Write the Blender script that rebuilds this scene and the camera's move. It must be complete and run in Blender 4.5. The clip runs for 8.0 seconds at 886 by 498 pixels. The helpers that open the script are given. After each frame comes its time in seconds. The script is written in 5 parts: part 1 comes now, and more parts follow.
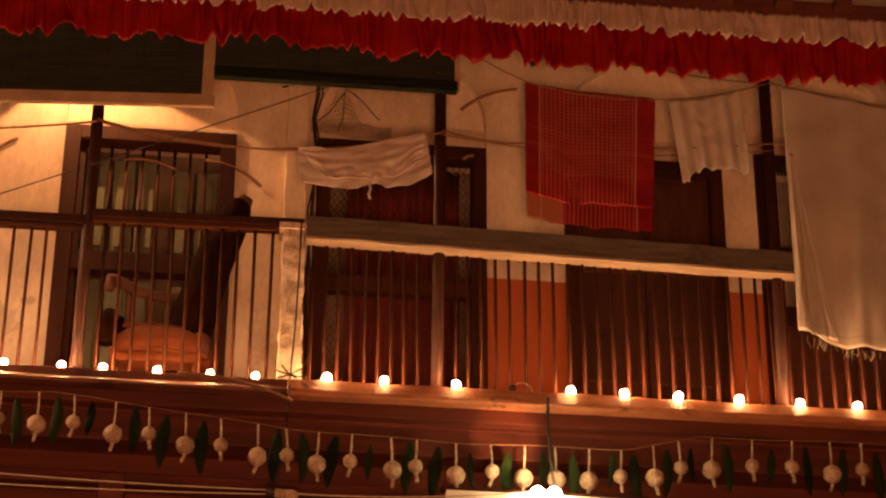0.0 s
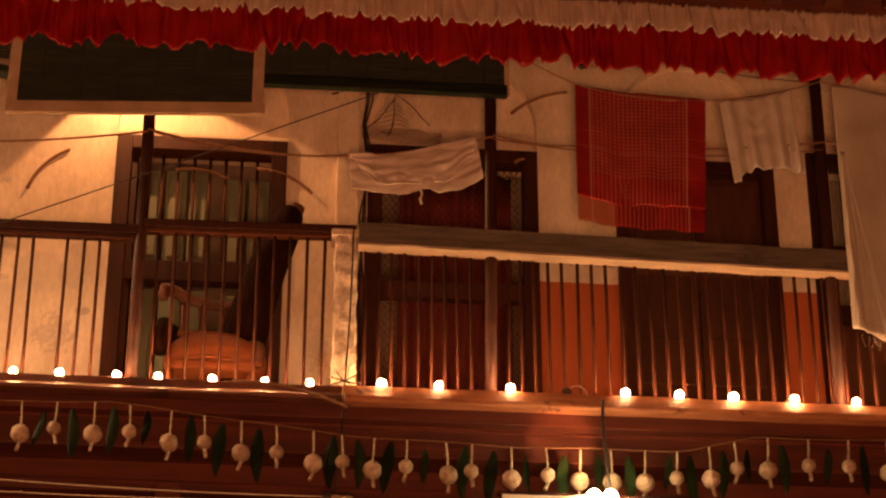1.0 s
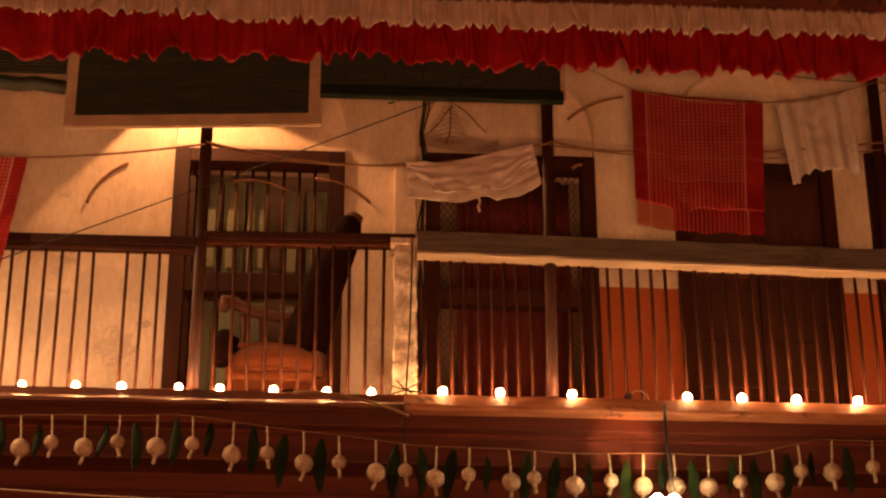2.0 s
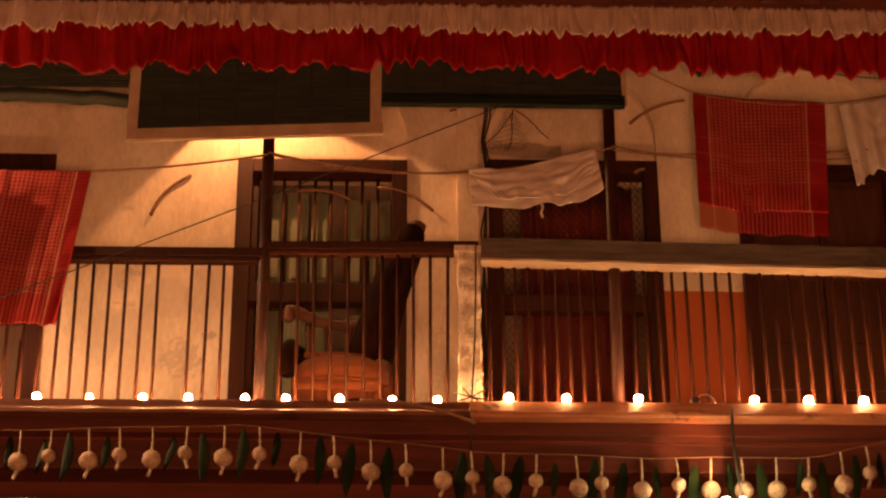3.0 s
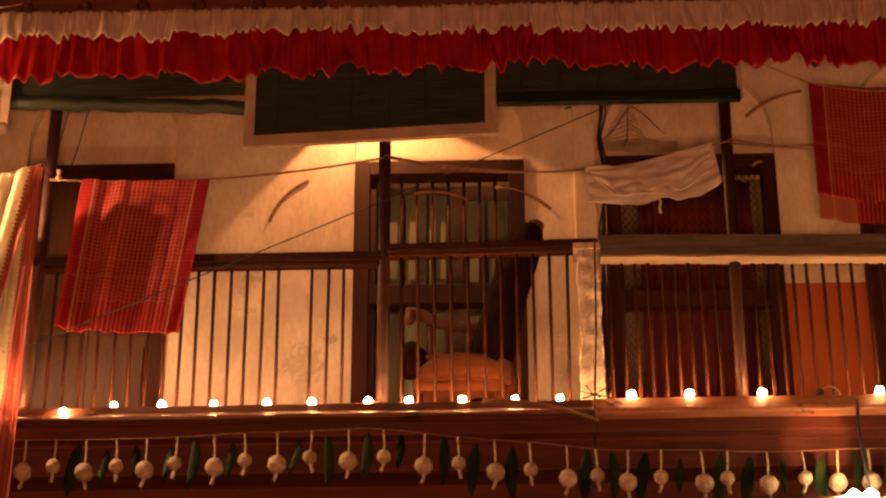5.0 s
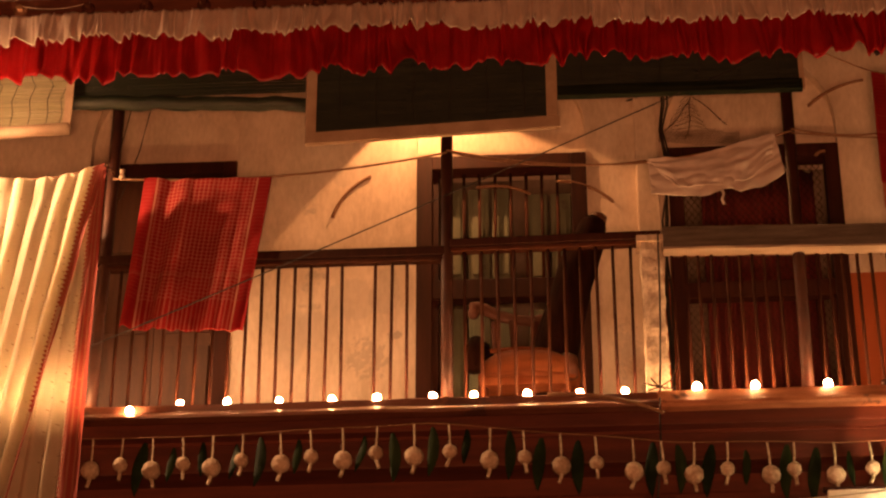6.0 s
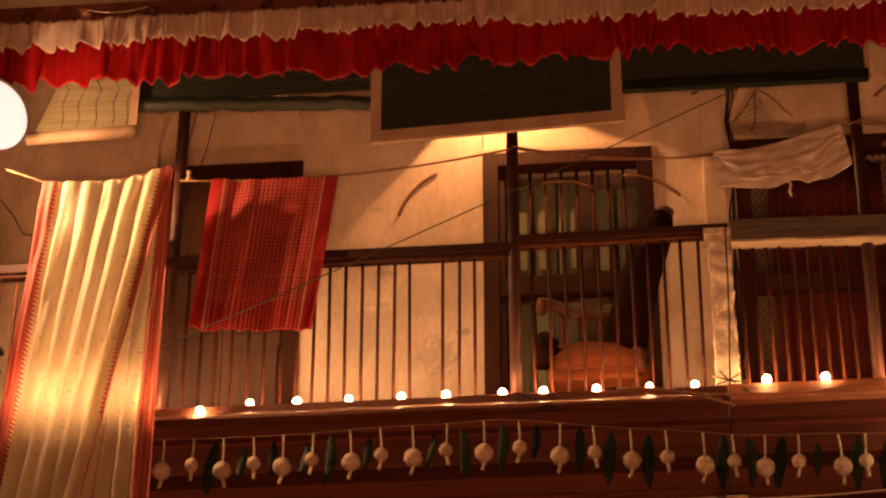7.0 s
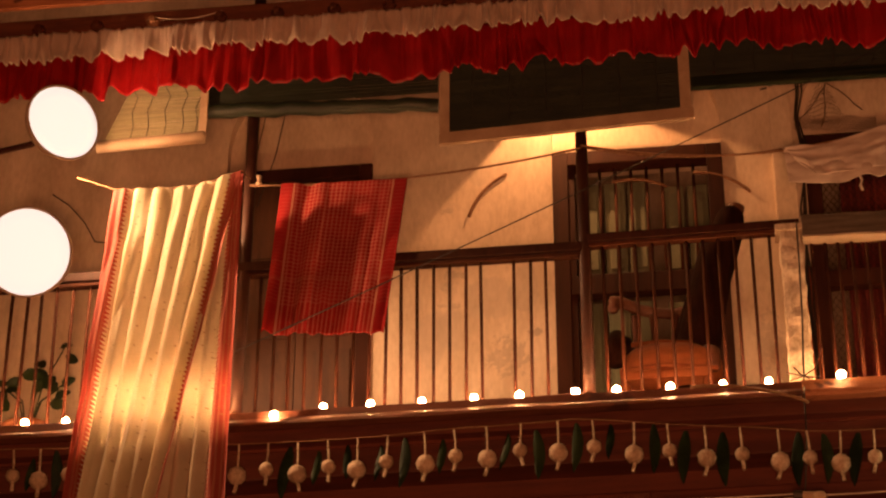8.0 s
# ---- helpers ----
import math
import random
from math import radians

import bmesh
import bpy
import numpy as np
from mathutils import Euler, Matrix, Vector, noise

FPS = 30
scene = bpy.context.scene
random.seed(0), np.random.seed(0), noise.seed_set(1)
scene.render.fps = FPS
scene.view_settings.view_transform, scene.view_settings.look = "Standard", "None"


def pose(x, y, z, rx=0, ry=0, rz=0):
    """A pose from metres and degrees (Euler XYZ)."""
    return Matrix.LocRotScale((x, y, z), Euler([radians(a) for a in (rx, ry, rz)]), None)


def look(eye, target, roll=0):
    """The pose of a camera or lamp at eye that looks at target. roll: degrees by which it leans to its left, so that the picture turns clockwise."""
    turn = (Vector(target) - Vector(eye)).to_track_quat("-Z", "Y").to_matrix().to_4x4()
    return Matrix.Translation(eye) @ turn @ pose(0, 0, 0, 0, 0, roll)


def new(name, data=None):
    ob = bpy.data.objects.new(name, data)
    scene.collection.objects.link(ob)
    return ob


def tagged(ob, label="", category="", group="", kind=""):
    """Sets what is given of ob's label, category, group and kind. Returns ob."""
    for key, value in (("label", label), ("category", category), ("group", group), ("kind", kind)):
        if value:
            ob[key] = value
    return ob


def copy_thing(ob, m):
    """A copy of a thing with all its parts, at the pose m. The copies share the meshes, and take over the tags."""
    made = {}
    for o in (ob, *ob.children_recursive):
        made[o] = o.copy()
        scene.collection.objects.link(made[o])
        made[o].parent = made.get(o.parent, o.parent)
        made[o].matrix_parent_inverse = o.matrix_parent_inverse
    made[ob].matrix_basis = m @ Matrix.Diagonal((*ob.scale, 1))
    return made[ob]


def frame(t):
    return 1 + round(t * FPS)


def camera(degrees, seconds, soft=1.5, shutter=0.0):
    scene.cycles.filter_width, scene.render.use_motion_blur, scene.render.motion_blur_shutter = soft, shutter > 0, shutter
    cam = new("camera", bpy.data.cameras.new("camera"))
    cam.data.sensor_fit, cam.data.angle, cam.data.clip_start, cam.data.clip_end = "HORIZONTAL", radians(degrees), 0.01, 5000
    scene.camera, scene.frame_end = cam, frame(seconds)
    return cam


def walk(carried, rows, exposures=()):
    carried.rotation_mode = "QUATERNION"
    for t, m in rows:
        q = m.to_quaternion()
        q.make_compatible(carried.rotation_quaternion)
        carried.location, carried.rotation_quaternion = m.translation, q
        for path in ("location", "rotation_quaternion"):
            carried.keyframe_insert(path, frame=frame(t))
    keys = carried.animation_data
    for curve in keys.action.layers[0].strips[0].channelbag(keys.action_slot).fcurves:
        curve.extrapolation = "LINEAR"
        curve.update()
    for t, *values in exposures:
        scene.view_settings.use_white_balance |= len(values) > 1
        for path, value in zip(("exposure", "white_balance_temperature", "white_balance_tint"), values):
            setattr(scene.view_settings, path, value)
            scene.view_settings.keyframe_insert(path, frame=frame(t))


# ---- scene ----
# ---- camera: it stands in the street and pans to its left ----
cam = camera(20.0, 8.0, soft=2.3)
EYE = Vector((0, 0, 1.6))
ROWS = [  # seconds, yaw to the left, tilt up, roll to the left
    (0.0, -6.193, 31.004, 0.203),
    (0.5, -5.559, 31.042, 0.080),
    (1.0, -4.802, 31.106, 0.013),
    (2.5, -2.398, 31.374, -0.236),
    (3.0, -1.536, 31.451, -0.231),
    (3.5, -0.750, 31.500, -0.250),
    (4.0, 0.075, 31.518, -0.233),
    (5.5, 2.450, 31.393, -0.067),
    (6.0, 3.319, 31.330, -0.011),
    (6.5, 4.162, 31.280, 0.004),
    (7.0, 5.107, 31.254, 0.030),
    (7.5, 6.009, 31.252, 0.040),
    (8.0, 6.991, 31.276, 0.038),
]


def aim(yaw, tilt):
    y, p = radians(yaw), radians(tilt)
    return EYE + 10 * Vector((-math.sin(y) * math.cos(p), math.cos(y) * math.cos(p), math.sin(p)))


walk(cam, [(t, look(EYE, aim(yaw, tilt), roll)) for t, yaw, tilt, roll in ROWS],
     [(0.0, 0.0), (4.0, 0.0), (8.0, -0.18)])

# ---- world and light ----
world = bpy.data.worlds.new("night")
scene.world = world
world.use_nodes = True
world.node_tree.nodes["Background"].inputs[0].default_value = (1.0, 0.34, 0.125, 1)
world.node_tree.nodes["Background"].inputs[1].default_value = 0.055
WARM = (1.0, 0.40, 0.135)


def spot(name, eye, target, watts, cone, blend, size, color=WARM):
    data = bpy.data.lights.new(name, "SPOT")
    data.energy, data.spot_size, data.spot_blend, data.shadow_soft_size, data.color = watts, radians(cone), blend, size, color
    ob = new(name, data)
    ob.matrix_world = look(eye, target)
    return ob


def area(name, eye, target, watts, size, color=WARM):
    data = bpy.data.lights.new(name, "AREA")
    data.energy, data.size, data.color = watts, size, color
    ob = new(name, data)
    ob.matrix_world = look(eye, target)
    return ob


# bulb under the roof behind the blind, two spots added beside the floodlights, the lamp under the balcony, an added
# front fill
spot("bulb_light", (-0.78, 11.25, 9.76), (-0.575, 11.30, 8.76), 102, 100, 0.12, 0.012)
# added spots, outside the floodlight housings: one for blind and frill, one for the drape
spot("flood_light", (-2.80, 9.75, 8.42), (-2.53, 10.15, 8.80), 30, 98, 0.2, 0.03, (1.0, 0.47, 0.20))
spot("flood_light", (-3.36, 9.94, 8.58), (-2.56, 10.30, 7.85), 470, 88, 0.9, 0.03, (1.0, 0.50, 0.22))
spot("porch_light", (1.56, 10.06, 6.50), (1.44, 10.45, 6.90), 34, 34, 0.6, 0.012)
# broad fill light added behind the camera, low, so that its shadows stay hidden
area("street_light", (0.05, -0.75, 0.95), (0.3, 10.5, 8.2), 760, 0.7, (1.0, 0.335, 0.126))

# ---- materials ----


def material(name, base, other, rough=0.7, metal=0.0, scale=6.0, fine=80.0, stretch=(1, 1, 1), bump=0.25, stain=None, amount=0.5, trans=0.0, sheen=0.0, jitter=0.0, spec=0.5):
    """Two-scale varied surface: broad noise from base to other, fine grain in the relief, and stains."""
    m = bpy.data.materials.new(name)
    m.use_nodes = True
    n, k = m.node_tree.nodes, m.node_tree.links
    bsdf = n["Principled BSDF"]
    geo = n.new("ShaderNodeNewGeometry")
    mp = n.new("ShaderNodeMapping")
    mp.inputs["Scale"].default_value = stretch
    k.new(geo.outputs["Position"], mp.inputs["Vector"])
    broad = n.new("ShaderNodeTexNoise")
    broad.inputs["Scale"].default_value, broad.inputs["Detail"].default_value = scale, 6
    k.new(mp.outputs[0], broad.inputs["Vector"])
    grain = n.new("ShaderNodeTexNoise")
    grain.inputs["Scale"].default_value, grain.inputs["Detail"].default_value = fine, 4
    k.new(mp.outputs[0], grain.inputs["Vector"])
    ramp = n.new("ShaderNodeValToRGB")
    ramp.color_ramp.elements[0].position, ramp.color_ramp.elements[1].position = 0.5 - 0.25 * amount, 0.5 + 0.3 * amount
    ramp.color_ramp.elements[0].color, ramp.color_ramp.elements[1].color = (*base, 1), (*other, 1)
    add = n.new("ShaderNodeMath")
    add.operation = "MULTIPLY_ADD"
    add.inputs[1].default_value, add.inputs[2].default_value = 0.35, 0.0
    k.new(grain.outputs[0], add.inputs[0])
    mixv = n.new("ShaderNodeMath")
    mixv.operation = "MULTIPLY_ADD"
    mixv.inputs[1].default_value = 0.65
    k.new(broad.outputs[0], mixv.inputs[0])
    k.new(add.outputs[0], mixv.inputs[2])
    last = mixv.outputs[0]
    if jitter:
        info = n.new("ShaderNodeObjectInfo")
        j = n.new("ShaderNodeMath")
        j.operation = "MULTIPLY_ADD"
        j.inputs[1].default_value = jitter
        k.new(info.outputs["Random"], j.inputs[0])
        k.new(last, j.inputs[2])
        sub = n.new("ShaderNodeMath")
        sub.operation = "SUBTRACT"
        sub.inputs[1].default_value = jitter / 2
        k.new(j.outputs[0], sub.inputs[0])
        last = sub.outputs[0]
    k.new(last, ramp.inputs[0])
    color = ramp.outputs[0]
    if stain:
        big = n.new("ShaderNodeTexNoise")
        big.inputs["Scale"].default_value, big.inputs["Detail"].default_value, big.inputs["Roughness"].default_value = stain[1], 8, 0.65
        k.new(geo.outputs["Position"], big.inputs["Vector"])
        cut = n.new("ShaderNodeValToRGB")
        cut.color_ramp.elements[0].position, cut.color_ramp.elements[1].position = stain[2], stain[2] + 0.05
        k.new(big.outputs[0], cut.inputs[0])
        mix = n.new("ShaderNodeMix")
        mix.data_type = "RGBA"
        mix.inputs["B"].default_value = (*stain[0], 1)
        k.new(cut.outputs[0], mix.inputs["Factor"])
        k.new(color, mix.inputs["A"])
        color = mix.outputs["Result"]
    k.new(color, bsdf.inputs["Base Color"])
    bsdf.inputs["Roughness"].default_value, bsdf.inputs["Metallic"].default_value = rough, metal
    bsdf.inputs["Specular IOR Level"].default_value = spec
    if sheen:
        bsdf.inputs["Sheen Weight"].default_value = sheen
    if bump:
        b = n.new("ShaderNodeBump")
        b.inputs["Strength"].default_value, b.inputs["Distance"].default_value = bump, 0.01
        k.new(mixv.outputs[0], b.inputs["Height"])
        k.new(b.outputs[0], bsdf.inputs["Normal"])
    if trans:
        t = n.new("ShaderNodeBsdfTranslucent")
        k.new(color, t.inputs["Color"])
        mixs = n.new("ShaderNodeMixShader")
        mixs.inputs[0].default_value = trans
        k.new(bsdf.outputs[0], mixs.inputs[1])
        k.new(t.outputs[0], mixs.inputs[2])
        k.new(mixs.outputs[0], n["Material Output"].inputs["Surface"])
    return m


def socket_chain(m):
    """The nodes, links and colour link of a material() made above."""
    n, k = m.node_tree.nodes, m.node_tree.links
    bsdf = n["Principled BSDF"]
    return n, k, bsdf, bsdf.inputs["Base Color"].links[0].from_socket


def recolor(m, factor, color):
    """Lays a colour over a material's colour where factor (a socket) is 1."""
    n, k, bsdf, old = socket_chain(m)
    mix = n.new("ShaderNodeMix")
    mix.data_type = "RGBA"
    mix.inputs["B"].default_value = (*color, 1)
    k.new(factor, mix.inputs["Factor"])
    k.new(old, mix.inputs["A"])
    for link in list(old.links):
        if link.to_node != mix:
            k.new(mix.outputs["Result"], link.to_socket)
    return m


def number(n, k, op, a, b=None):
    node = n.new("ShaderNodeMath")
    node.operation = op
    for i, v in enumerate((a, b)):
        if v is None:
            continue
        if isinstance(v, (int, float)):
            node.inputs[i].default_value = v
        else:
            k.new(v, node.inputs[i])
    return node.outputs[0]


def stripes(m, along, step, wide, color, low=-9.0, high=9.0, strength=0.75):
    """Woven stripes across one UV direction, each of them wide, one every step metres, between low and high."""
    n, k = m.node_tree.nodes, m.node_tree.links
    uv = n.new("ShaderNodeUVMap")
    sep = n.new("ShaderNodeSeparateXYZ")
    k.new(uv.outputs[0], sep.inputs[0])
    v = sep.outputs[along]
    f = number(n, k, "LESS_THAN", number(n, k, "FRACT", number(n, k, "DIVIDE", v, step)), wide / step)
    f = number(n, k, "MULTIPLY", f, number(n, k, "GREATER_THAN", v, low))
    f = number(n, k, "MULTIPLY", f, number(n, k, "LESS_THAN", v, high))
    return recolor(m, number(n, k, "MULTIPLY", f, strength), color)


def glow(name, color, strength):
    m = bpy.data.materials.new(name)
    m.use_nodes = True
    b = m.node_tree.nodes["Principled BSDF"]
    b.inputs["Base Color"].default_value = (*color, 1)
    b.inputs["Emission Color"].default_value = (*color, 1)
    b.inputs["Emission Strength"].default_value = strength
    return m


M_WALL = material("limewash", (0.50, 0.40, 0.30), (0.73, 0.62, 0.50), 0.9, scale=3.2, fine=34, stretch=(1.6, 1.6, 0.6), bump=0.5, amount=0.55, stain=((0.44, 0.37, 0.30), 3.4, 0.62))
n_, k_ = M_WALL.node_tree.nodes, M_WALL.node_tree.links
pos_ = n_.new("ShaderNodeNewGeometry").outputs["Position"]
sp_ = n_.new("ShaderNodeSeparateXYZ")
k_.new(pos_, sp_.inputs[0])


def noise_of(scale, detail, distortion=0.0, squash=1.0):
    mp = n_.new("ShaderNodeMapping")
    mp.inputs["Scale"].default_value = (1, 1, squash)
    k_.new(pos_, mp.inputs["Vector"])
    node = n_.new("ShaderNodeTexNoise")
    node.inputs["Scale"].default_value, node.inputs["Detail"].default_value, node.inputs["Distortion"].default_value = scale, detail, distortion
    k_.new(mp.outputs[0], node.inputs["Vector"])
    return node.outputs[0]


def wall_patch(x, z, wide, high, rag, cut, color, strength):
    """A flaked or rubbed spot of the limewash with a ragged outline."""
    a = number(n_, k_, "POWER", number(n_, k_, "DIVIDE", number(n_, k_, "SUBTRACT", sp_.outputs[0], x), wide), 2)
    b = number(n_, k_, "POWER", number(n_, k_, "DIVIDE", number(n_, k_, "SUBTRACT", sp_.outputs[2], z), high), 2)
    near = number(n_, k_, "SUBTRACT", 1.0, number(n_, k_, "ADD", a, b))
    v = number(n_, k_, "ADD", number(n_, k_, "MULTIPLY", near, 0.35), rag)
    f = number(n_, k_, "MULTIPLY", number(n_, k_, "SUBTRACT", v, cut), 14.0)
    node = n_.new("ShaderNodeClamp")
    k_.new(f, node.inputs[0])
    recolor(M_WALL, number(n_, k_, "MULTIPLY", node.outputs[0], strength), color)


flake_, rub_ = noise_of(22.0, 8, 1.2), noise_of(5.0, 4, 0.3, 0.45)
for x, z, w, h, st in ((-1.06, 7.95, 0.17, 0.16, 0.45), (-0.92, 8.085, 0.05, 0.04, 0.65), (-1.36, 8.28, 0.10, 0.03, 0.4), (0.30, 7.95, 0.10, 0.25, 0.35), (1.82, 7.75, 0.09, 0.2, 0.3)):
    wall_patch(x, z, w, h, flake_, 0.70, (0.30, 0.25, 0.21), st)
for x, z, w, h in ((-1.17, 8.30, 0.16, 0.22), (-1.34, 8.12, 0.12, 0.16), (-1.46, 8.10, 0.10, 0.20), (-0.97, 8.36, 0.10, 0.16), (-1.10, 9.10, 0.25, 0.12), (-3.2, 8.6, 0.5, 0.4)):
    wall_patch(x, z, w, h, rub_, 0.67, (0.40, 0.34, 0.29), 0.34)
edge_ = number(n_, k_, "ADD", sp_.outputs[2], number(n_, k_, "MULTIPLY", noise_of(9.0, 2), 0.012))
recolor(M_WALL, number(n_, k_, "MULTIPLY", number(n_, k_, "LESS_THAN", edge_, 8.395), number(n_, k_, "GREATER_THAN", sp_.outputs[0], 0.50)), (0.36, 0.085, 0.025))
M_DARK = material("dark_wood", (0.024, 0.0065, 0.0035), (0.052, 0.014, 0.007), 0.65, scale=5, fine=60, stretch=(6, 6, 0.6), jitter=0.2, spec=0.2)
M_RED = material("red_brown_wood", (0.060, 0.012, 0.006), (0.125, 0.027, 0.013), 0.6, scale=4, fine=50, stretch=(0.6, 4, 6), jitter=0.2)
M_LEDGE = material("worn_red_board", (0.30, 0.10, 0.04), (0.50, 0.20, 0.09), 0.65, scale=7, fine=45, stretch=(0.8, 4, 4), bump=0.6, stain=((0.12, 0.045, 0.025), 5.0, 0.6))
M_LIP = material("dark_red_board", (0.085, 0.026, 0.013), (0.16, 0.052, 0.026), 0.6, scale=6, fine=45, stretch=(0.7, 4, 4), bump=0.5, stain=((0.06, 0.02, 0.012), 4.0, 0.58))
M_GREY = material("weathered_plank", (0.065, 0.047, 0.033), (0.15, 0.115, 0.085), 0.85, scale=6, fine=60, stretch=(0.7, 5, 8), bump=0.6, stain=((0.07, 0.05, 0.035), 4.0, 0.62))
M_GREEN = material("green_paint", (0.11, 0.125, 0.08), (0.18, 0.19, 0.12), 0.7, scale=6, fine=70, stretch=(3, 3, 0.7), bump=0.3, stain=((0.08, 0.075, 0.05), 7.0, 0.6))
M_IRON = material("rusty_iron", (0.040, 0.013, 0.007), (0.085, 0.027, 0.013), 0.85, 0.0, scale=14, fine=120, bump=0.3, jitter=0.2, spec=0.15)
M_POST = material("painted_iron", (0.026, 0.009, 0.006), (0.052, 0.017, 0.010), 0.5, 0.0, scale=10, fine=90, bump=0.25, spec=0.25)
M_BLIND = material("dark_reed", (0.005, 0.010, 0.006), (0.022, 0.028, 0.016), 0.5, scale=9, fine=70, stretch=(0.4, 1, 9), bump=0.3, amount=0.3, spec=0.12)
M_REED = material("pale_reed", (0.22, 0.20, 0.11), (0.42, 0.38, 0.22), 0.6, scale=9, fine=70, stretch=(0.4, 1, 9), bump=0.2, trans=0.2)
M_CANVAS = material("canvas_edge", (0.34, 0.24, 0.16), (0.48, 0.36, 0.25), 0.85, scale=8, fine=150, bump=0.3)
M_TARP = material("green_tarp", (0.010, 0.017, 0.010), (0.024, 0.034, 0.020), 0.5, scale=6, fine=60, bump=0.3)
M_WHITE = material("white_satin", (0.52, 0.42, 0.36), (0.70, 0.58, 0.51), 0.36, scale=9, fine=160, bump=0.12, trans=0.25, sheen=0.15)
M_CRIM = material("red_satin", (0.29, 0.005, 0.008), (0.44, 0.012, 0.016), 0.38, scale=9, fine=160, bump=0.12, trans=0.3, spec=0.45)
M_SATIN = material("shiny_white_cloth", (0.60, 0.51, 0.45), (0.74, 0.64, 0.57), 0.24, scale=9, fine=200, bump=0.1, trans=0.2, spec=0.7)
M_COTTON = material("white_cotton", (0.62, 0.58, 0.52), (0.76, 0.72, 0.66), 0.85, scale=7, fine=220, bump=0.2, trans=0.25)
M_SHEET = material("unbleached_sheet", (0.56, 0.51, 0.43), (0.68, 0.63, 0.55), 0.9, scale=5, fine=220, bump=0.2, trans=0.3)


def checked(name, pale_corner=0.0):
    """Red cotton with a low woven check between two plain borders and a striped end."""
    m = material(name, (0.23, 0.009, 0.011), (0.35, 0.016, 0.018), 0.85, scale=6, fine=220, bump=0.2, trans=0.2, spec=0.15)
    if pale_corner:
        stripes(m, 0, 9.0, 9.0, (0.50, 0.19, 0.10), -1.0, pale_corner, 0.8)
    n, k = m.node_tree.nodes, m.node_tree.links
    sep = n.new("ShaderNodeSeparateXYZ")
    k.new(n.new("ShaderNodeUVMap").outputs[0], sep.inputs[0])
    u, v = sep.outputs[0], sep.outputs[1]
    inside = number(n, k, "MULTIPLY", number(n, k, "GREATER_THAN", u, 0.075), number(n, k, "LESS_THAN", u, 0.57))
    fade = n.new("ShaderNodeTexNoise")
    fade.inputs["Scale"].default_value = 5.0
    k.new(sep.inputs[0].links[0].from_socket, fade.inputs["Vector"])

    def weave(c, step, wide):
        wave = number(n, k, "ABSOLUTE", number(n, k, "SUBTRACT", number(n, k, "FRACT", number(n, k, "DIVIDE", c, step)), 0.5))
        return number(n, k, "GREATER_THAN", wave, 0.5 - wide)

    warp = number(n, k, "MULTIPLY", weave(u, 0.0222, 0.17), number(n, k, "MULTIPLY", inside, fade.outputs[0]))
    recolor(m, number(n, k, "MULTIPLY", warp, 0.85), (0.50, 0.20, 0.15))
    weft = number(n, k, "MULTIPLY", weave(v, 0.0213, 0.19), number(n, k, "GREATER_THAN", v, 0.16))
    recolor(m, number(n, k, "MULTIPLY", weft, number(n, k, "ADD", number(n, k, "MULTIPLY", inside, 0.24), 0.08)), (0.50, 0.20, 0.15))
    for c, low, high, strength in ((0, 0.069, 0.078, 0.55), (0, 0.568, 0.577, 0.6), (1, 0.30, 0.312, 0.10), (1, 0.40, 0.408, 0.08)):
        stripes(m, c, 9.0, 9.0, (0.60, 0.34, 0.23), low, high, strength)
    return m


M_CHECK = checked("red_check")
M_BACK = checked("red_check_pale_corner", 0.19)
M_SARI = material("cream_drape", (0.66, 0.58, 0.42), (0.78, 0.70, 0.54), 0.7, scale=7, fine=200, bump=0.2, trans=0.6)
M_ROPE = material("coir_rope", (0.16, 0.08, 0.04), (0.28, 0.15, 0.08), 0.9, scale=60, fine=200)
M_WIRE = material("pale_cable", (0.5, 0.44, 0.36), (0.6, 0.54, 0.45), 0.5, scale=20, fine=90, bump=0.05)
M_BLACK = material("black_cable", (0.015, 0.012, 0.01), (0.03, 0.025, 0.02), 0.5, scale=20, fine=90, bump=0.05)
M_LEAF = material("mango_leaf", (0.006, 0.015, 0.005), (0.018, 0.036, 0.010), 0.6, scale=12, fine=90, bump=0.2, trans=0.15, jitter=0.3, spec=0.2)
M_BALL = material("woven_straw", (0.30, 0.22, 0.15), (0.52, 0.40, 0.29), 0.8, scale=60, fine=160, bump=0.8, jitter=0.2)
M_STRAW = material("pale_straw", (0.22, 0.17, 0.11), (0.58, 0.48, 0.36), 0.75, scale=50, fine=160, bump=0.3)
M_CLAY = material("fired_clay", (0.30, 0.11, 0.05), (0.42, 0.17, 0.08), 0.8, scale=30, fine=150)
M_CHAIR = material("orange_wood", (0.19, 0.052, 0.013), (0.30, 0.090, 0.024), 0.85, scale=6, fine=60, stretch=(1, 5, 5))
M_STONE = material("street_stone", (0.10, 0.09, 0.08), (0.18, 0.16, 0.14), 0.85, scale=2, fine=30, bump=0.6)
M_BOARD = material("white_board", (0.72, 0.68, 0.6), (0.8, 0.77, 0.7), 0.5, scale=4, fine=60, bump=0.1)
M_FLAME = glow("flame", (1.0, 0.47, 0.18), 350.0)
M_LENS = glow("lamp_lens", (1.0, 0.94, 0.86), 0.95)
M_BULB = glow("bulb", (1.0, 0.66, 0.32), 220.0)

# ---- mesh helpers ----


def mesh_of(name, bm, mat):
    me = bpy.data.meshes.new(name)
    bmesh.ops.recalc_face_normals(bm, faces=bm.faces)
    bm.to_mesh(me)
    bm.free()
    me.materials.append(mat)
    return me


